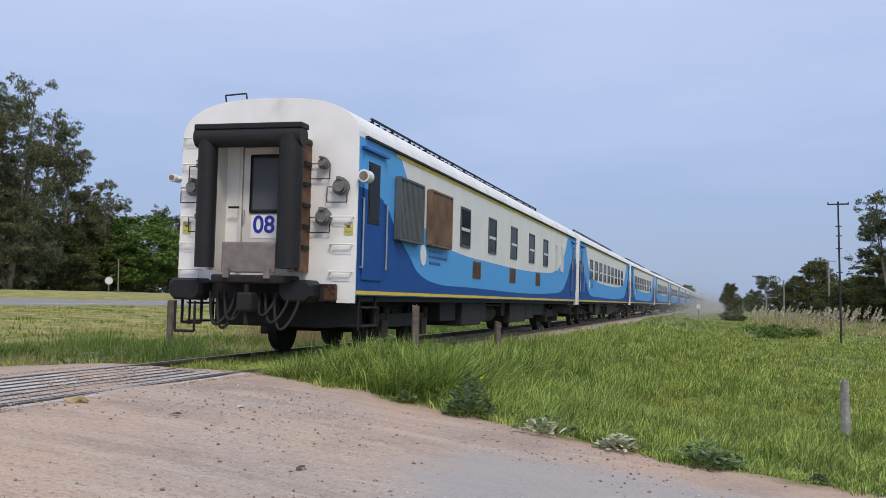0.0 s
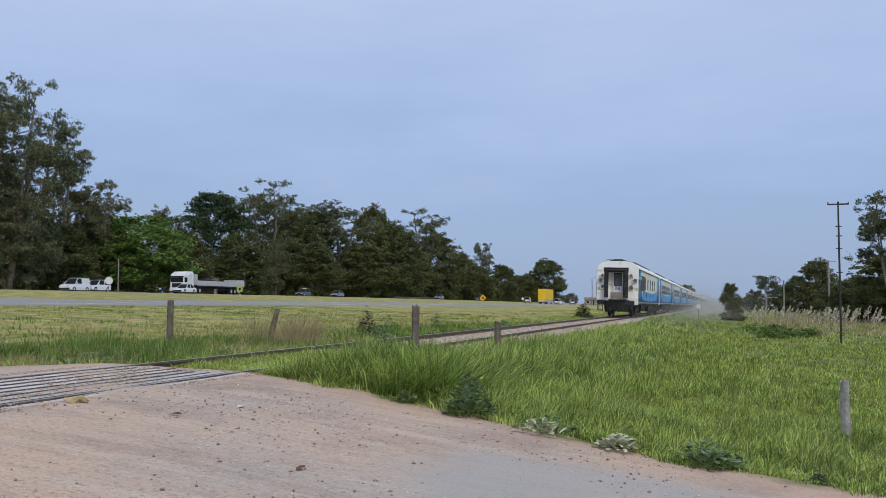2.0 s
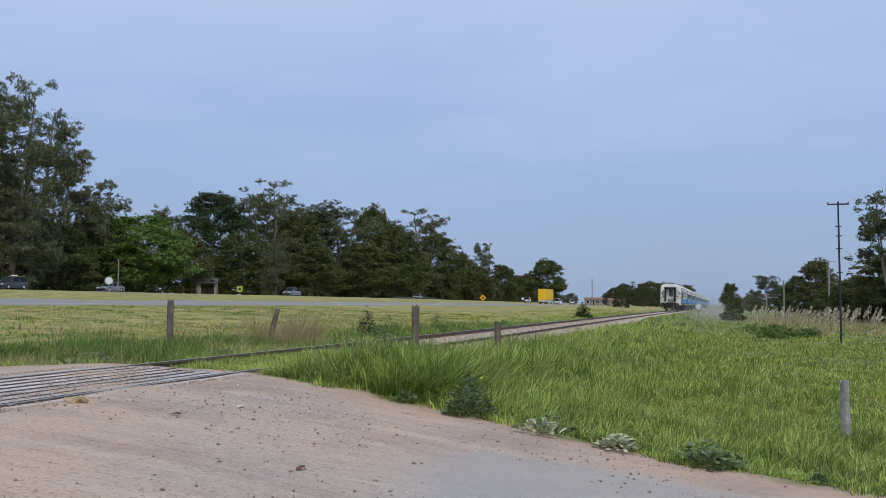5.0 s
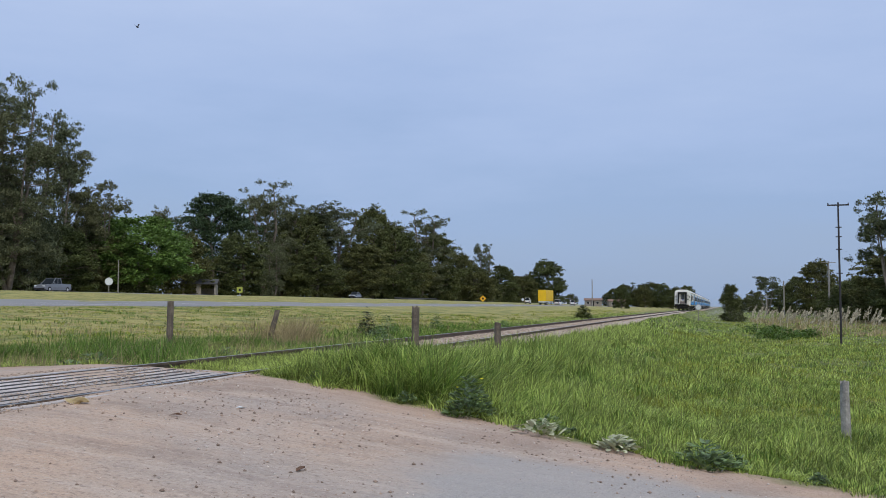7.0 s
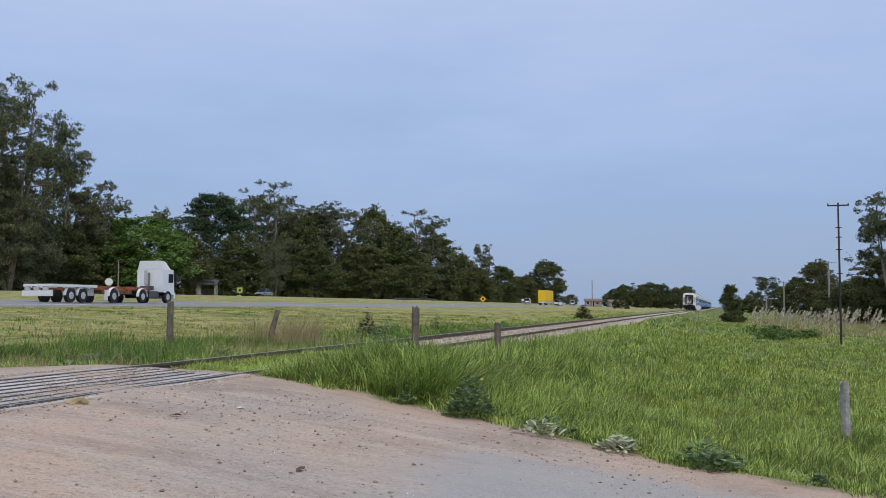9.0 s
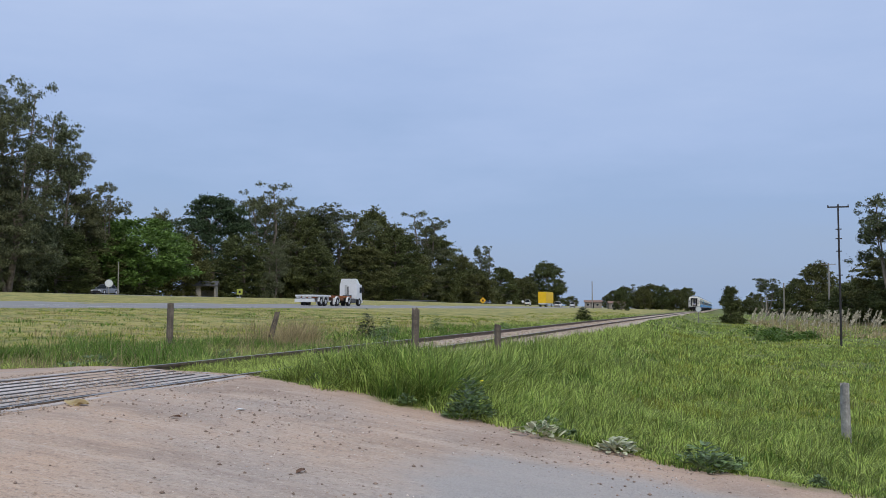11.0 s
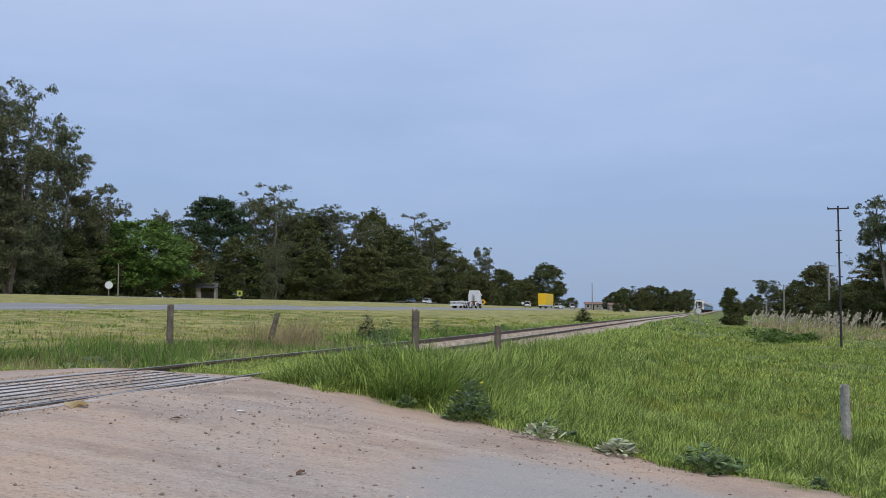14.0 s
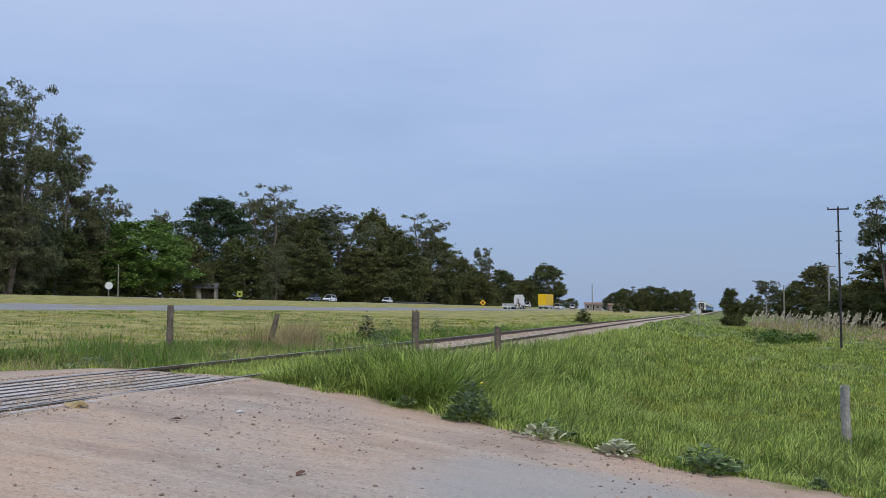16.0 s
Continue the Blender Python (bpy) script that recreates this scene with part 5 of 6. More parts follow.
def guard_rail(x, y0, y1):
    e = thing("guard_rail", "low galvanised guard rail along the far carriageway", "guard rail", at=(x, y0, float(land(x, y0))))
    for k in range(int((y1 - y0) / 4) + 1):
        part("post", boxes((-0.05, 0.05, k * 4 - 0.05, k * 4 + 0.05, -0.2, 0.75)), M_PLATE, e)
    part("beam", boxes((0.05, 0.10, 0, y1 - y0, 0.45, 0.75), bevel=0.02), M_PLATE, e)


guard_rail(-86.5, 262, 306)


def shelter():
    e = thing("roadside_shelter", "small pale rendered roadside hut, low roof coloured dark for tree shade", "hut", at=(-97, 172, float(land(-97, 172))), turn=20)
    part("wall", boxes((-3.2, -2.9, -1.5, 1.5, -0.2, 2.4), (2.9, 3.2, -1.5, 1.5, -0.2, 2.4), (-2.9, 2.9, 1.2, 1.5, -0.2, 2.4), (-0.6, 0.4, -1.5, -1.2, -0.2, 2.4)), M_BRICKW, e)
    bm = bmesh.new()
    loft(bm, [[(-3.6, -2, 2.4), (3.6, -2, 2.4), (3.6, -2, 2.55), (-3.6, -2, 2.55)], [(-3.6, 0, 3.3), (3.6, 0, 3.3), (3.6, 0, 3.45), (-3.6, 0, 3.45)], [(-3.6, 2, 2.4), (3.6, 2, 2.4), (3.6, 2, 2.55), (-3.6, 2, 2.55)]])
    # the shade of the trees is put into this roof's dark grey colour
    part("roof", bm, M_PLATE, e)


shelter()


def cottage(x, y, w, wall, turn):
    e = thing("cottage", "small far-off low house with a pale wall beside the highway", "house", group="far houses", at=(x, y, float(land(x, y))), turn=turn)
    part("wall", boxes((-w / 2, w / 2, -2.5, 2.5, -0.3, 2.1)), wall, e)
    bm = loft(bmesh.new(), [[(-w / 2 - 0.3, -2.9, 2.1), (-w / 2 - 0.3, 0, 2.9), (-w / 2 - 0.3, 2.9, 2.1)], [(w / 2 + 0.3, -2.9, 2.1), (w / 2 + 0.3, 0, 2.9), (w / 2 + 0.3, 2.9, 2.1)]])
    part("roof", bm, M_ROOF, e)
    for q in (-0.3, 0.25):
        f = part("window", boxes((q * w - 0.5, q * w + 0.5, -2.56, -2.5, 0.8, 1.7)), M_DOORW, e)
        part("pane", boxes((q * w - 0.42, q * w + 0.42, -2.58, -2.55, 0.86, 1.64)), M_GLASS, f)
    part("door", boxes((-0.1 * w, -0.1 * w + 0.9, -2.55, -2.5, 0, 1.9)), M_IRON, e)


cottage(-41, 352, 6, M_BRICKW, 8)
cottage(-33, 356, 6, M_BRICKW, 14)


# ---- vehicles (built nose towards +y, standing on z = 0) ----
def wheel(parent, x, y, r=0.33, w=0.22):
    s = 1 if x > 0 else -1
    t = part("wheel", tube(bmesh.new(), (x - s * w, y, r), (x, y, r), r, seg=20), M_TYRE, parent)
    part("rim", tube(bmesh.new(), (x - s * 0.05, y, r), (x + s * 0.012, y, r), r * 0.62, r * 0.5, seg=16), M_RIM, t)


def car(label, paint, style="suv"):
    """suv, sedan or pickup, about 4.4 to 5.1 m long."""
    e = thing("pickup_truck" if style == "pickup" else "car", label, "pickup" if style == "pickup" else "car", group="cars on the highway")
    L, W, H = {"suv": (4.4, 0.88, 1.62), "sedan": (4.4, 0.86, 1.46), "van": (4.4, 0.9, 1.82), "pickup": (5.2, 0.92, 1.78)}[style]
    h = L / 2
    belt = H * 0.58
    bm = bmesh.new()

    def ring(y, half, lo, hi):
        return [(-half, y, lo), (-half * 1.0, y, (lo + hi) / 2), (-half * 0.94, y, hi), (half * 0.94, y, hi), (half, y, (lo + hi) / 2), (half, y, lo)]

    loft(bm, [ring(-h, W * 0.9, 0.42, belt - 0.06), ring(-h + 0.12, W * 0.98, 0.26, belt), ring(-0.6, W, 0.22, belt + 0.02), ring(h * 0.35, W, 0.22, belt + 0.0), ring(h - 0.35, W * 0.97, 0.24, belt - 0.14), ring(h - 0.04, W * 0.86, 0.36, belt - 0.28)])
    part("body", bm, paint, e)
    y0, y1, r0, r1 = {"suv": (-h + 0.08, 0.95, -h + 0.45, 0.15), "sedan": (-h + 0.5, 0.95, -h + 1.2, 0.15), "van": (-h + 0.06, 1.1, -h + 0.2, 0.35), "pickup": (-0.75, 1.15, -0.6, 0.4)}[style]
    bm = bmesh.new()
    loft(bm, [[(-W * 0.90, y0, belt), (W * 0.90, y0, belt), (W * 0.90, y1, belt - 0.02), (-W * 0.90, y1, belt - 0.02)], [(-W * 0.74, r0, H - 0.05), (W * 0.74, r0, H - 0.05), (W * 0.74, r1, H - 0.05), (-W * 0.74, r1, H - 0.05)]])
    part("window_glass", bm, M_GLASS, e, "dark side and end windows")
    part("roof", boxes((-W * 0.76, W * 0.76, r0 - 0.04, r1 + 0.04, H - 0.06, H), bevel=0.02), paint, e)
    bm = bmesh.new()
    for s in (-1, 1):
        for yb, yt in ((y0 + 0.05, r0 + 0.02), (y1 - 0.05, r1 - 0.02), ((y0 + y1) / 2 - 0.1, (r0 + r1) / 2)):
            tube(bm, (s * W * 0.90, yb, belt), (s * W * 0.75, yt, H - 0.05), 0.04, seg=6)
    part("pillar", bm, paint, e)
    if style == "van":
        for s in (-1, 1):
            part("side_panel", boxes((*sorted((s * W * 0.76, s * W * 0.93)), -h + 0.3, -0.35, belt - 0.02, H - 0.08), bevel=0.04), paint, e)
    if style == "pickup":
        part("load_bed", boxes((-W * 0.8, W * 0.8, -h + 0.15, -0.85, belt - 0.1, belt + 0.012)), M_IRON, e)
    for s in (-1, 1):
        for y in (-h + 0.85, h - 0.85):
            wheel(e, s * W, y)
        part("headlight", boxes((*sorted((s * W * 0.5, s * W * 0.86)), h - 0.14, h - 0.03, belt - 0.36, belt - 0.22), bevel=0.02), M_SIGNW, e)
        part("tail_light", boxes((*sorted((s * W * 0.68, s * W * 0.9)), -h - 0.01, -h + 0.08, belt - 0.3, belt - 0.1), bevel=0.02), M_LAMPRED, e)
        part("mirror", boxes((*sorted((s * W, s * (W + 0.16))), y1 - 0.25, y1 - 0.15, belt + 0.02, belt + 0.16), bevel=0.02), paint, e)
    part("front_bumper", boxes((-W * 0.84, W * 0.84, h - 0.1, h + 0.02, 0.3, 0.5), bevel=0.03), M_IRON, e)
    part("rear_bumper", boxes((-W * 0.88, W * 0.88, -h - 0.03, -h + 0.1, 0.32, 0.52), bevel=0.03), M_IRON, e)
    return e


def lorry_cab(e, nose, high, rear):
    """Cab-over tractor unit; nose is the y of its front."""
    c = part("cab", loft(bmesh.new(), [[(-1.22, nose - 2.1, 0.95), (1.22, nose - 2.1, 0.95), (1.22, nose - 2.1, 2.9), (-1.22, nose - 2.1, 2.9)], [(-1.22, nose - 0.25, 0.7), (1.22, nose - 0.25, 0.7), (1.22, nose - 0.35, 2.85), (-1.22, nose - 0.35, 2.85)], [(-1.15, nose, 0.55), (1.15, nose, 0.55), (1.1, nose - 0.16, 2.5), (-1.1, nose - 0.16, 2.5)]]), M_CARW, e, "white cab")
    part("windscreen", boxes((-1.05, 1.05, nose - 0.16, nose - 0.06, 1.75, 2.5), bevel=0.02), M_GLASS, c)
    for s in (-1, 1):
        part("side_window", boxes((*sorted((s * 1.2, s * 1.235)), nose - 1.15, nose - 0.4, 1.75, 2.5), bevel=0.01), M_GLASS, c)
        part("mirror", boxes((*sorted((s * 1.26, s * 1.45)), nose - 0.3, nose - 0.2, 1.8, 2.5), bevel=0.02), M_IRON, c)
    part("grille", boxes((-0.8, 0.8, nose - 0.05, nose + 0.02, 0.95, 1.6), bevel=0.02), M_IRON, c)
    part("bumper", boxes((-1.2, 1.2, nose - 0.25, nose + 0.06, 0.4, 0.85), bevel=0.05), M_CARW, c)
    part("sun_visor", boxes((-1.1, 1.1, nose - 0.25, nose + 0.05, 2.6, 2.72)), M_IRON, c)
    if high:
        d = part("roof_deflector", loft(bmesh.new(), [[(-1.18, nose - 2.1, 2.88), (1.18, nose - 2.1, 2.88), (0.98, nose - 2.1, 3.62), (-0.98, nose - 2.1, 3.62)], [(-1.15, nose - 1.2, 2.88), (1.15, nose - 1.2, 2.88), (0.95, nose - 1.25, 3.56), (-0.95, nose - 1.25, 3.56)], [(-1.1, nose - 0.4, 2.84), (1.1, nose - 0.4, 2.84), (1.0, nose - 0.55, 2.98), (-1.0, nose - 0.55, 2.98)]]), M_SIGNW, c, "tall off-white roof deflector")
    part("chassis", boxes((-0.45, 0.45, nose - rear, nose - 0.6, 0.65, 0.95), (-1.1, -0.6, nose - 4.0, nose - 2.4, 0.45, 0.95), (0.6, 1.1, nose - 4.0, nose - 2.4, 0.45, 0.95)), M_IRON, e)


def flatbed_lorry():
    e = thing("flatbed_lorry", "white lorry with a long grey drop-side semi-trailer", "truck")
    lorry_cab(e, 9.3, False, 6.6)
    part("sleeper_box", boxes((-1.22, 1.22, 6.2, 7.3, 0.95, 3.3), bevel=0.06), M_CARW, e)
    part("roof_cap", loft(bmesh.new(), [[(-1.18, 6.3, 2.88), (1.18, 6.3, 2.88), (1.05, 6.3, 3.5), (-1.05, 6.3, 3.5)], [(-1.18, 8.3, 2.86), (1.18, 8.3, 2.86), (1.05, 8.1, 3.46), (-1.05, 8.1, 3.46)], [(-1.12, 9.22, 2.72), (1.12, 9.22, 2.72), (1.0, 9.05, 3.1), (-1.0, 9.05, 3.1)]]), M_CARW, e, "white raised cab roof")
    t = part("trailer_bed", boxes((-1.25, 1.25, -11.1, 5.2, 1.15, 1.40), (-0.5, 0.5, -10.8, 5.0, 0.85, 1.15)), M_IRON, e)
    for s in (-1, 1):
        for k in range(5):
            y0 = -11.05 + k * 3.25
            part("drop_side", boxes((*sorted((s * 1.25, s * 1.29)), y0, y0 + 3.18, 1.32, 2.12), bevel=0.01), M_GREYPANEL, t)
        part("side_guard", boxes((*sorted((s * 1.15, s * 1.2)), -4.5, 1.0, 0.55, 0.62), (*sorted((s * 1.15, s * 1.2)), -4.5, 1.0, 0.8, 0.87)), M_IRON, t)
    part("headboard", boxes((-1.25, 1.25, 5.1, 5.25, 1.4, 3.1)), M_GREYPANEL, t)
    part("tail_rack", boxes((-1.25, -1.2, -11.1, -8.3, 2.12, 2.5), (1.2, 1.25, -11.1, -8.3, 2.12, 2.5), (-1.2, 1.2, -8.36, -8.3, 2.12, 2.5)), M_GREYPANEL, t)
    part("tail_board", boxes((-1.25, 1.25, -11.14, -11.09, 1.3, 2.0)), M_GREYPANEL, t)
    for s in (-1, 1):
        for y in (7.9, 4.2, -6.4, -7.7, -9.0):
            wheel(e, s * 1.22, y, 0.5, 0.3)
    return e


def container_lorry():
    e = thing("container_chassis_lorry", "white lorry with an empty rusty orange container chassis trailer", "truck")
    nose = 9.6
    lorry_cab(e, nose, True, 6.8)
    t = part("trailer_frame", boxes((-0.55, -0.35, -6.7, 5.6, 0.95, 1.25), (0.35, 0.55, -6.7, 5.6, 0.95, 1.25)), M_ORANGE, e, "rusty orange skeletal frame")
    for y in (-6.4, -4.6, -2.6, -0.9, 1.2, 3.2, 5.2):
        part("cross_member", boxes((-1.22, 1.22, y - 0.12, y + 0.12, 1.05, 1.3), bevel=0.01), M_ORANGE if y > -2 else M_SIGNW, t)
    part("rear_deck", boxes((-1.24, -0.9, -6.8, -1.6, 1.12, 1.32), (0.9, 1.24, -6.8, -1.6, 1.12, 1.32), bevel=0.02), M_SIGNW, t, "white side rails")
    part("rear_bumper", boxes((-1.24, 1.24, -6.95, -6.75, 0.45, 0.85), (-1.0, 1.0, -6.9, -6.8, 1.15, 1.32), bevel=0.02), M_SIGNW, t, "white rear bumper frame")
    for s in (-1, 1):
        for y in (8.4, 4.6, 0.6, -3.3, -4.7):
            wheel(e, s * 1.23, y, 0.52, 0.3)
            if y < 8:
                pts = [(s * 1.0, y + 0.66 * math.cos(a), 0.52 + 0.66 * math.sin(a)) for a in [math.pi * q / 8 for q in range(9)]]
                bm = bmesh.new()
                loft(bm, [[p, (p[0] + s * 0.26, p[1], p[2]), (p[0] + s * 0.26, p[1] * 1.0, p[2] + 0.03), (p[0], p[1], p[2] + 0.03)] for p in pts])
                part("mudguard", bm, M_SIGNW, e, "white mudguard")
        part("mud_flap", boxes((*sorted((s * 0.95, s * 1.25)), -0.35, -0.3, 0.2, 1.0)), M_SIGNW, e)
        part("fuel_tank", boxes((*sorted((s * 0.65, s * 1.2)), 5.6, 7.0, 0.4, 1.0), bevel=0.08), M_PLATE, e)
    for x in (-0.85, -0.1, 0.65):
        part("lamp_bracket", boxes((x - 0.2, x + 0.2, -6.9, -6.7, 0.88, 1.12), bevel=0.02), M_GREYPANEL, e)
    part("fifth_wheel", boxes((-0.6, 0.6, 3.9, 5.3, 1.0, 1.18), bevel=0.05), M_RUST, e)
    part("hose_rack", boxes((-0.6, 0.6, 6.9, 7.2, 1.1, 1.45), bevel=0.03), M_PLATE, e)
    part("exhaust_stack", tube(bmesh.new(), (0.0, 7.35, 1.0), (0.0, 7.35, 2.6), 0.09, seg=12), M_SOCKET, e)
    part("air_duct", boxes((-0.5, -0.15, 7.4, 7.5, 1.6, 2.8), bevel=0.03), M_GREYPANEL, e)
    for y in (-0.5, 1.9, 3.1):
        part("frame_cross", boxes((-1.0, 1.0, y - 0.25, y + 0.25, 0.7, 0.98), bevel=0.03), M_RUST, e)
    part("spare_box", boxes((-1.0, 1.0, -2.3, -1.7, 0.5, 1.1), bevel=0.03), M_GREYPANEL, e)
    return e


def parked_trailer():
    e = thing("parked_trailer", "high yellow tarpaulin-sided trailer parked beside the highway", "trailer", at=(-53.8, 318, float(land(-53.8, 318))), turn=-2)
    part("load_body", boxes((-1.3, 1.3, 0, 13, 1.2, 4.9), bevel=0.04), M_TARP, e, "yellow tarpaulin body")
    part("chassis", boxes((-1.2, 1.2, 0.1, 12.8, 0.75, 1.2)), M_SIGNW, e)
    for s in (-1, 1):
        for y in (2, 3.3, 10.5):
            wheel(e, s * 1.2, y, 0.5, 0.3)


parked_trailer()
for px, py, turn in ((-58.5, 318, 5), (-50.2, 330, -8), (-48.5, 352, 10)):
    v = car("white van parked on the grass beside the highway", M_CARW, "suv")
    v.matrix_basis = Matrix.LocRotScale((px, py, float(land(px, py)) + 0.02), Euler((0, 0, radians(turn))), (1.0, 1.0, 1.25))

LORRY_A = flatbed_lorry()
LORRY_B = container_lorry()


def taxi():
    e = car("black taxi with a yellow roof on the far carriageway", M_CARK, "suv")
    cap = part("roof_cap", boxes((-0.64, 0.64, -1.72, 0.12, 1.6, 1.635), bevel=0.012), M_YEL, e, "yellow painted roof")
    part("roof_sign", boxes((-0.4, 0.4, -0.75, -0.55, 1.63, 1.78), bevel=0.02), M_SIGNW, cap)
    return e


CARS = [
    # thing, lane, rows of (seconds, y)
    (car("white compact panel van driving on the far carriageway", M_CARW, "van"), 80.6, [(0, 164.8), (0.5, 151.2), (1, 137.7), (1.5, 124), (2, 110.4), (4, 56), (16, -270)]),
    (car("white sport utility car on the far carriageway", M_CARW, "suv"), 80.6, [(0, 179.6), (1, 147.3), (1.5, 131), (2, 115), (2.5, 99), (4, 51), (16, -333)]),
    (car("silver white saloon overtaking on the far carriageway", M_CARW, "sedan"), 77.2, [(0, 192.2), (1.5, 147.2), (2, 132.2), (2.5, 117.3), (3, 102.5), (4, 72.5), (16, -287)]),
    (taxi(), 80.6, [(0, 242.4), (1.5, 199), (3, 155.8), (3.5, 141.3), (4, 126.9), (16, -219)]),
    (car("dark grey saloon on the far carriageway", M_CARG, "sedan"), 80.6, [(0, 261.5), (1.5, 218.0), (3.5, 160.6), (4, 146.5), (16, -199)]),
    (car("dark grey double-cab pickup on the far carriageway", M_CARG, "pickup"), 80.6, [(0, 361), (3.5, 233.5), (6.5, 124.2), (7, 105.9), (16, -223)]),
    (car("pale grey saloon on the far carriageway", M_CARG, "sedan"), 80.6, [(0, 394), (3.5, 303.9), (7, 214.7), (9, 166.4), (11.5, 104.5), (16, -7)]),
    (car("black saloon on the far carriageway", M_CARK, "sedan"), 80.6, [(0, 714), (9, 421), (12.5, 307), (14.5, 242), (16, 190)]),
    (car("silver hatchback on the far carriageway", M_CARW, "suv"), 80.6, [(0, 826), (12.5, 335), (14.5, 255), (16, 198.9)]),
    (car("white saloon on the far carriageway", M_CARW, "sedan"), 80.6, [(0, 870), (12.5, 376), (14.5, 295.6), (16, 238.2)]),
]


# ---- small things by the road ----
def leafy_plant(name, label, x, y, radius, n, size, material, flowers=0, seed=1, flat=0.6):
    rng = np.random.default_rng(seed)
    z0 = float(land(x, y))
    e = thing(name, label, "plant", at=(x, y, z0))
    vs = []
    for k in range(n):
        a, u = rng.uniform(0, 6.28), rng.random() ** 0.6
        c = np.array((math.cos(a) * radius * u, math.sin(a) * radius * u, radius * flat * (1.05 - u * u) * rng.uniform(0.2, 1.0) + 0.02))
        d = np.array((math.cos(a), math.sin(a), rng.uniform(-0.2, 0.8)))
        d /= np.linalg.norm(d)
        w = np.cross(d, (0, 0, 1)) + rng.normal(size=3) * 0.2
        w /= np.linalg.norm(w)
        s = size * rng.uniform(0.6, 1.3)
        up = np.cross(w, d) * s * 0.12
        vs += [c - d * s, c - d * 0.3 * s + w * s * 0.42 + up, c + d * 0.5 * s + w * s * 0.4 + up, c + d * s, c + d * 0.5 * s - w * s * 0.4 + up, c - d * 0.3 * s - w * s * 0.42 + up]
    v = np.array(vs)
    b = (np.arange(n) * 6)[:, None, None]
    f = (np.array([(0, 1, 2, 3), (0, 3, 4, 5)])[None] + b).reshape(-1, 4)
    mesh_part("foliage", soup("foliage", v, f, material), None, e)
    for k in range(flowers):
        a = k * 2.4
        bm = bmesh.new()
        px, py, pz = math.cos(a) * radius * 0.6, math.sin(a) * radius * 0.5 - 0.1, radius * flat * (1.0 - 0.25 * k)
        for q in range(6):
            t = q * math.pi / 3
            bmesh.ops.create_cone(bm, cap_ends=True, segments=6, radius1=0.009, radius2=0.006, depth=0.006, matrix=pose(px + 0.012 * math.cos(t), py + 0.012 * math.sin(t), pz, 20, 10, 0))
        part("flower", bm, M_FLOWER, e, "small yellow flower")


for i in range(13):
    px = -5.0 + i * 0.6 + 0.25 * math.sin(i * 4.1)
    leafy_plant("rim_weed", "low dark leafy weed creeping at the road edge", px, 10.42 - 0.30 * px + 0.22 * math.sin(i * 2.3), 0.16 + 0.07 * math.sin(i * 1.7), 130, 0.03, M_WEED, 0, 100 + i, 0.9)
leafy_plant("roadside_weed", "dark leafy weed with small yellow flowers at the grass edge", -2.72, 10.98, 0.30, 420, 0.045, M_WEED, 2, 5, 1.5)
leafy_plant("sage_plant", "pale grey-green broad-leaved weed at the road edge", -0.98, 10.32, 0.24, 120, 0.055, M_SAGE, 0, 6, 0.6)
leafy_plant("broad_leaf_weed", "small broad-leaved weed at the road edge", -1.85, 10.52, 0.3, 60, 0.055, M_SAGE, 0, 7, 0.5)
leafy_plant("dark_weed", "dark green weed at the road edge", -0.1, 10.25, 0.34, 220, 0.05, M_WEED, 0, 8, 0.7)
for i, (x, y, r) in enumerate(((3.4, 60, 1.0), (4.6, 62, 1.2), (5.6, 64, 0.9), (3.9, 66, 1.3), (2.9, 72, 1.2), (4.3, 76, 1.0), (6.4, 69, 0.9))):
    leafy_plant("shrubby_bush", "low dark green bush in the field", x, y, r, 420, 0.10, M_LEAF_G, 0, 60 + i, 0.55)
for i, (x, y, r, h) in enumerate(((-11.6, 16.6, 0.55, 0.6), (-11.2, 18.2, 0.5, 0.6), (-10.9, 20.5, 0.55, 0.6), (-11.9, 19.2, 0.6, 0.5), (-11.3, 15.3, 0.45, 0.6))):
    leafy_plant("leafy_weed", "rank dark green leafy weed beyond the track", x, y, r, 260, 0.055, M_WEED, 0, 80 + i, h)
for i, (x, y, r, h) in enumerate(((-13.2, 39, 0.55, 1.4), (-13, 46, 0.4, 2.0), (-10.6, 31, 0.5, 0.8), (-12, 34.5, 0.6, 0.9), (-11, 52, 0.6, 1.0))):
    leafy_plant("verge_weed", "straggling green weed on the track verge", x, y, r, 420, 0.05, M_WEED, 0, 20 + i, h)


leafy_plant("young_conifer", "small grey-green young conifer on the track verge", -13.0, 36.0, 0.42, 520, 0.06, M_LEAF_E, 0, 41, 2.6)
leafy_plant("verge_shrub", "dark rounded shrub beside the track", -12.0, 94.8, 0.95, 700, 0.13, M_LEAF_D, 0, 42, 1.5)


def litter(x, y):
    bm = bmesh.new()
    bmesh.ops.create_icosphere(bm, subdivisions=2, radius=0.075, matrix=pose(0, 0, 0.02) @ Matrix.Diagonal((1.5, 0.8, 0.35, 1)))
    for v in bm.verts:
        v.co += Vector(noise.noise_vector(v.co * 14)) * 0.045
    o = part("litter", bm, M_STRAW)
    o.matrix_basis = pose(x, y, float(land(x, y)) + 0.01, 0, 0, 20)
    tagged(o, "crumpled straw-coloured plant litter on the dirt road", "litter")


litter(-5.75, 7.95)


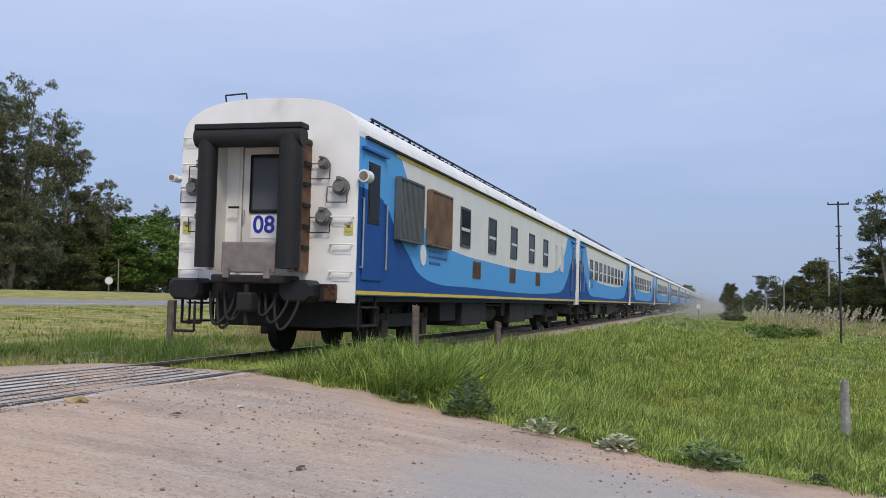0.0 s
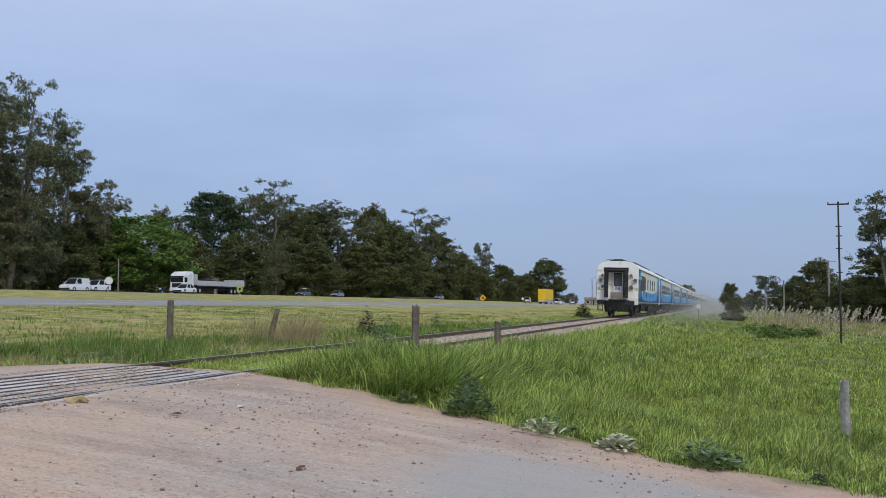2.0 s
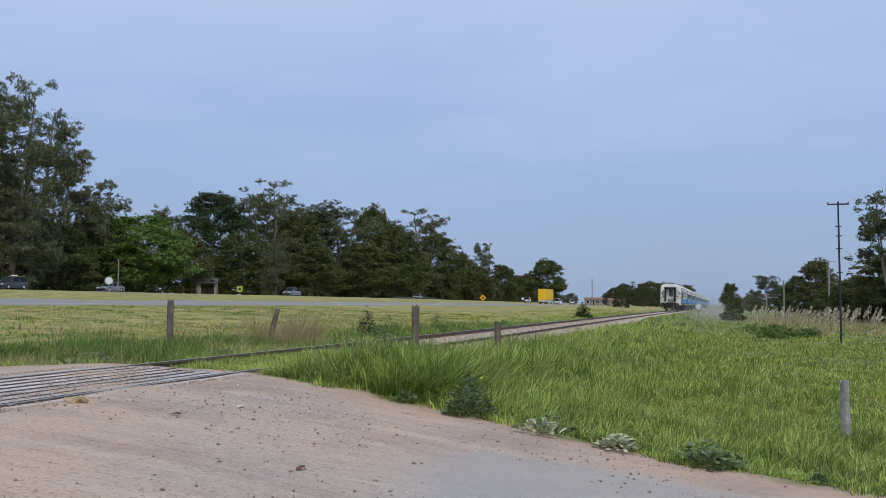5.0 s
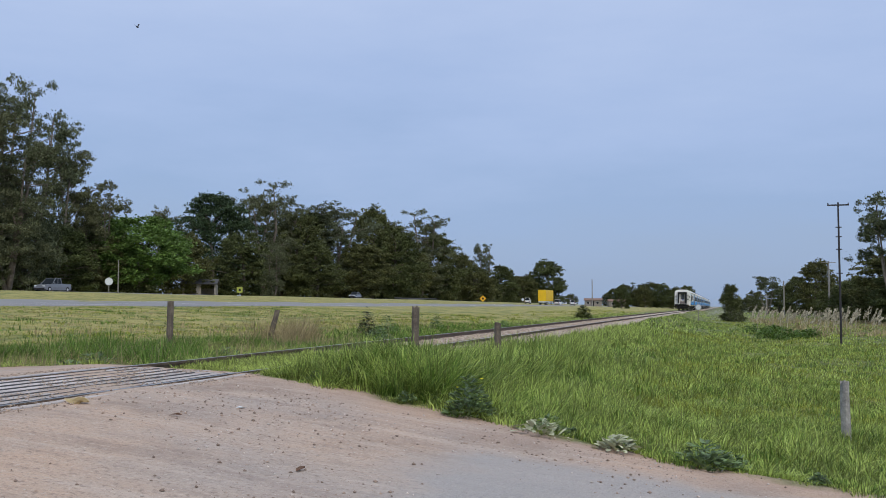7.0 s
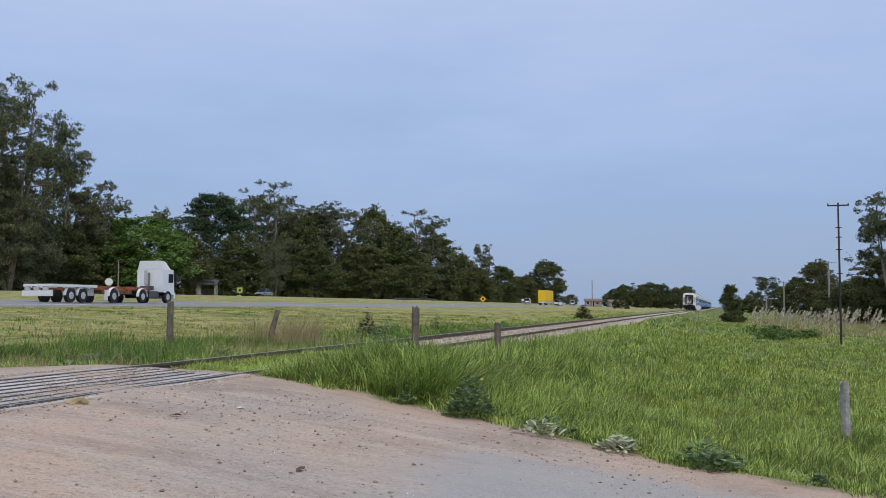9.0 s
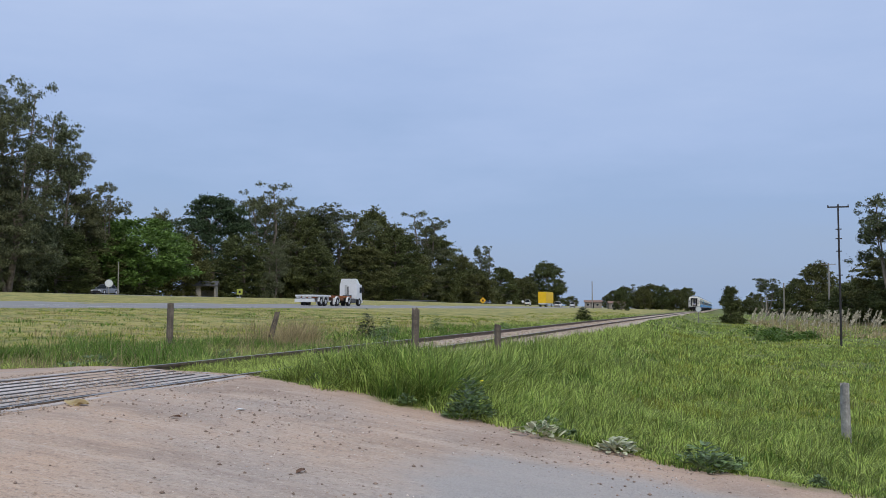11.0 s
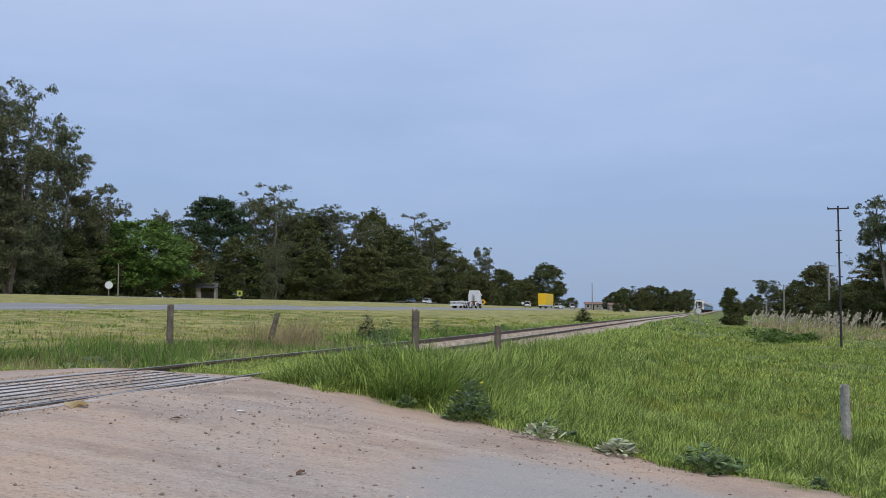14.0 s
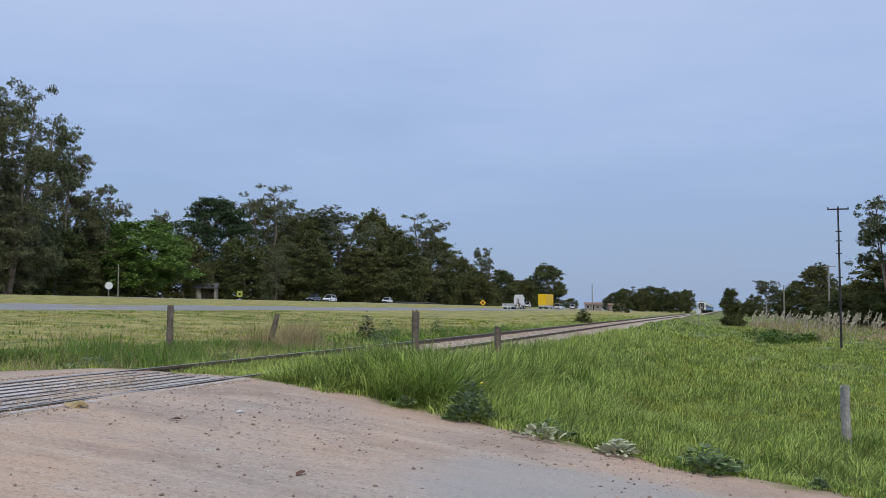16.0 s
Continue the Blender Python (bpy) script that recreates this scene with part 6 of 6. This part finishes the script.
def paper_scrap(x, y):
    bm = loft(bmesh.new(), [[(-0.045, -0.02, 0.004), (0.04, -0.025, 0.012), (0.05, 0.02, 0.004), (-0.03, 0.03, 0.016)], [(-0.045, -0.02, 0.006), (0.04, -0.025, 0.014), (0.05, 0.02, 0.006), (-0.03, 0.03, 0.018)]])
    o = part("paper_scrap", bm, M_SIGNW)
    o.matrix_basis = pose(x, y, float(land(x, y)) + 0.004)
    tagged(o, "small scrap of white paper on the dirt road", "litter")


paper_scrap(-4.6, 9.0)


def scatter_stones(name, label, n, xs, ys, size, power, material, seed):
    rng = np.random.default_rng(seed)
    x, y = rng.uniform(*xs, n), rng.uniform(*ys, n)
    ok = (y < 10.3 - 0.3 * x) & (np.sin(x * 1.7 + y) + np.sin(y * 1.3 - 0.6 * x) + rng.normal(0, 0.8, n) > -0.3)
    x, y = x[ok], y[ok]
    n = len(x)
    s = size[0] + (size[1] - size[0]) * rng.random(n) ** power
    z = land(x, y) + s * 0.3
    octa = np.array([(1, 0, 0), (-1, 0, 0), (0, 1, 0), (0, -1, 0), (0, 0, 0.7), (0, 0, -0.7)])
    tri = np.array([(0, 2, 4), (2, 1, 4), (1, 3, 4), (3, 0, 4), (2, 0, 5), (1, 2, 5), (3, 1, 5), (0, 3, 5)])
    v = (octa[None] * s[:, None, None] * rng.uniform(0.6, 1.4, (n, 6, 1)) + np.stack([x, y, z], 1)[:, None]).reshape(-1, 3)
    f = (tri[None] + (np.arange(n) * 6)[:, None, None]).reshape(-1, 3)
    tagged(mesh_part(name, soup(name, v, f, material), None), label, "stones", kind="stuff")


scatter_stones("pebbles", "small pale loose stones scattered on the dirt road", 5000, (-7, 2.5), (4.8, 11), (0.003, 0.016), 5, M_STONE, 12)
scatter_stones("dirt_clods", "brown clods and grit scattered on the dirt road", 8000, (-6.5, 1.0), (4.8, 10.5), (0.002, 0.019), 6, M_CLOD, 13)
scatter_stones("dead_leaf_litter", "brown plant litter along the road edge", 1500, (-5.5, 2.5), (9.3, 11.8), (0.003, 0.012), 3, M_CLOD, 14)


def crossing_gravel():
    rng = np.random.default_rng(15)
    n = 7000
    x, y = rng.uniform(-8.6, -5.7, n), rng.uniform(5.5, 11.9, n)
    ok = np.sin(x * 4 + y) + np.sin(y * 2.7 - x) + rng.normal(0, 0.6, n) > -0.2
    x, y = x[ok], y[ok]
    n = len(x)
    s = 0.005 + 0.011 * rng.random(n) ** 2
    z = np.interp(x, [-8.6, -7.83, -6.09, -5.7], [0.02, 0.045, -0.003, -0.02]) + s * 0.3
    octa = np.array([(1, 0, 0), (-1, 0, 0), (0, 1, 0), (0, -1, 0), (0, 0, 0.7), (0, 0, -0.7)])
    tri = np.array([(0, 2, 4), (2, 1, 4), (1, 3, 4), (3, 0, 4), (2, 0, 5), (1, 2, 5), (3, 1, 5), (0, 3, 5)])
    v = (octa[None] * s[:, None, None] * rng.uniform(0.6, 1.4, (n, 6, 1)) + np.stack([x, y, z], 1)[:, None]).reshape(-1, 3)
    f = (tri[None] + (np.arange(n) * 6)[:, None, None]).reshape(-1, 3)
    tagged(mesh_part("crossing_gravel", soup("crossing_gravel", v, f, M_BSTONE), None), "pale gravel spilled over the level crossing deck", "gravel", kind="stuff")


crossing_gravel()


def dry_leaf(x, y, turn):
    bm = loft(bmesh.new(), [[(-0.06, 0, 0.004), (-0.02, -0.025, 0.02), (0.03, -0.02, 0.03), (0.06, 0, 0.012), (0.03, 0.02, 0.03), (-0.02, 0.025, 0.02)], [(-0.06, 0, 0.006), (-0.02, -0.025, 0.022), (0.03, -0.02, 0.032), (0.06, 0, 0.014), (0.03, 0.02, 0.032), (-0.02, 0.025, 0.022)]])
    o = part("dry_leaf", bm, M_RUST)
    o.matrix_basis = pose(x, y, float(land(x, y)), 0, 0, turn)
    tagged(o, "curled dark brown dry leaf lying on the dirt road", "leaf", group="dry leaves")


dry_leaf(-4.72, 7.95, 30)
dry_leaf(-3.0, 6.85, 80)


def flying_insect():
    e = thing("flying_insect", "small dark fly crossing the air close by", "insect")
    bm = bmesh.new()
    bmesh.ops.create_uvsphere(bm, u_segments=10, v_segments=6, radius=0.0016, matrix=Matrix.Diagonal((1, 2.0, 0.9, 1)))
    part("body", bm, M_TYRE, e)
    for s in (-1, 1):
        bm = loft(bmesh.new(), [[(s * 0.001, -0.001, 0.001), (s * 0.001, 0.001, 0.001), (s * 0.001, 0.001, 0.0013), (s * 0.001, -0.001, 0.0013)], [(s * 0.004, -0.004, 0.003), (s * 0.004, 0.0, 0.003), (s * 0.004, 0.0, 0.0032), (s * 0.004, -0.004, 0.0032)]])
        part("wing", bm, M_PLATE, e)
    return e


FLY = flying_insect()


def dust_cloud(y0, y1, n, seed):
    """Fine motes of dust hanging over a stretch of the line, thickest near the ground."""
    rng = np.random.default_rng(seed)
    y = rng.uniform(y0, y1, n)
    side = np.where(rng.random(n) < 0.8, 1.0, -0.6)
    x = -5.3 + side * np.abs(rng.normal(0, 3.6, n)) + 0.011 * (y - 60)
    z = -0.3 + rng.exponential(1.15, n)
    c = np.stack([x, y - y0, z], 1)
    s = (0.0002 * y * rng.uniform(0.7, 1.3, n))[:, None, None]
    v = (c[:, None] + rng.normal(size=(n, 3, 3)) * s * 0.6).reshape(-1, 3)
    o = mesh_part("dust_cloud", soup("dust_cloud", v, np.arange(n * 3).reshape(-1, 3), M_DUST), None)
    o.matrix_basis = pose(0, y0, 0)
    return tagged(o, "thin pale dust whirled up behind the passing train", "dust", group="dust clouds", kind="stuff")


DUST = [(30 + 30 * k, dust_cloud(30 + 30 * k, 60 + 30 * k, 14000 if k == 0 else 32000, 200 + k)) for k in range(8)]

# ---- what moves ----
TRAIN_ROWS = [(0, 14.27), (0.5, 29.2), (1, 44.5), (1.5, 59.5), (2, 74), (3, 102), (4, 129), (5, 154), (6.5, 189), (8, 221), (9, 242), (10.5, 273), (12, 303), (14, 342), (16, 380)]


def on_road(d, y, back):
    return pose(-d, y, float(land(-d, y)) + 0.06, 0, 0, 180 if back else 0)


def motions():
    for k, c in enumerate(TRAIN):
        walk(c, [(t, pose(TRACK_X + swing(y + k * PITCH + 3.8), y + k * PITCH, 0.025, 0, 1.5, swing_turn(y + k * PITCH + 12))) for t, y in TRAIN_ROWS])
    walk(FLY, [(0, pose(-6.0, 40.0, 6.0)), (6.6, pose(-2.76, 7.502, 1.215)), (6.8, pose(-1.77, 4.097, 1.454)), (6.9, pose(-1.293, 2.64, 1.479)), (7.0, pose(-0.842, 1.291, 1.308)), (7.1, pose(-0.694, 0.619, 1.248)), (7.4, pose(-3.0, -3.0, 2.5)), (16, pose(-9.0, -20.0, 4.0))])
    walk(LORRY_A, [(t, on_road(80.4, 100.0 + 23.5 * (3.5 - t) + 9.3, True)) for t in (0, 2, 4, 7, 10, 13, 16)])
    walk(LORRY_B, [(t, on_road(46.2, 134.5 + 23.6 * (t - 11.5) - 9.6, False)) for t in (0, 2, 4, 6, 8, 9, 10, 11, 12, 13, 14, 15, 16)])
    # the dust drifts off the line and settles
    for y, o in DUST:
        walk(o, [(0, pose(0, y, 0)), (2, pose(0.9, y + 0.5, -0.1)), (4, pose(1.8, y + 1, -0.8)), (7, pose(3.2, y + 1.5, -3.6)), (10, pose(4.4, y + 2, -8)), (16, pose(6, y + 3, -16))])
    for c, d, rows in CARS:
        walk(c, [(t, on_road(d, y, True)) for t, y in rows])


motions()
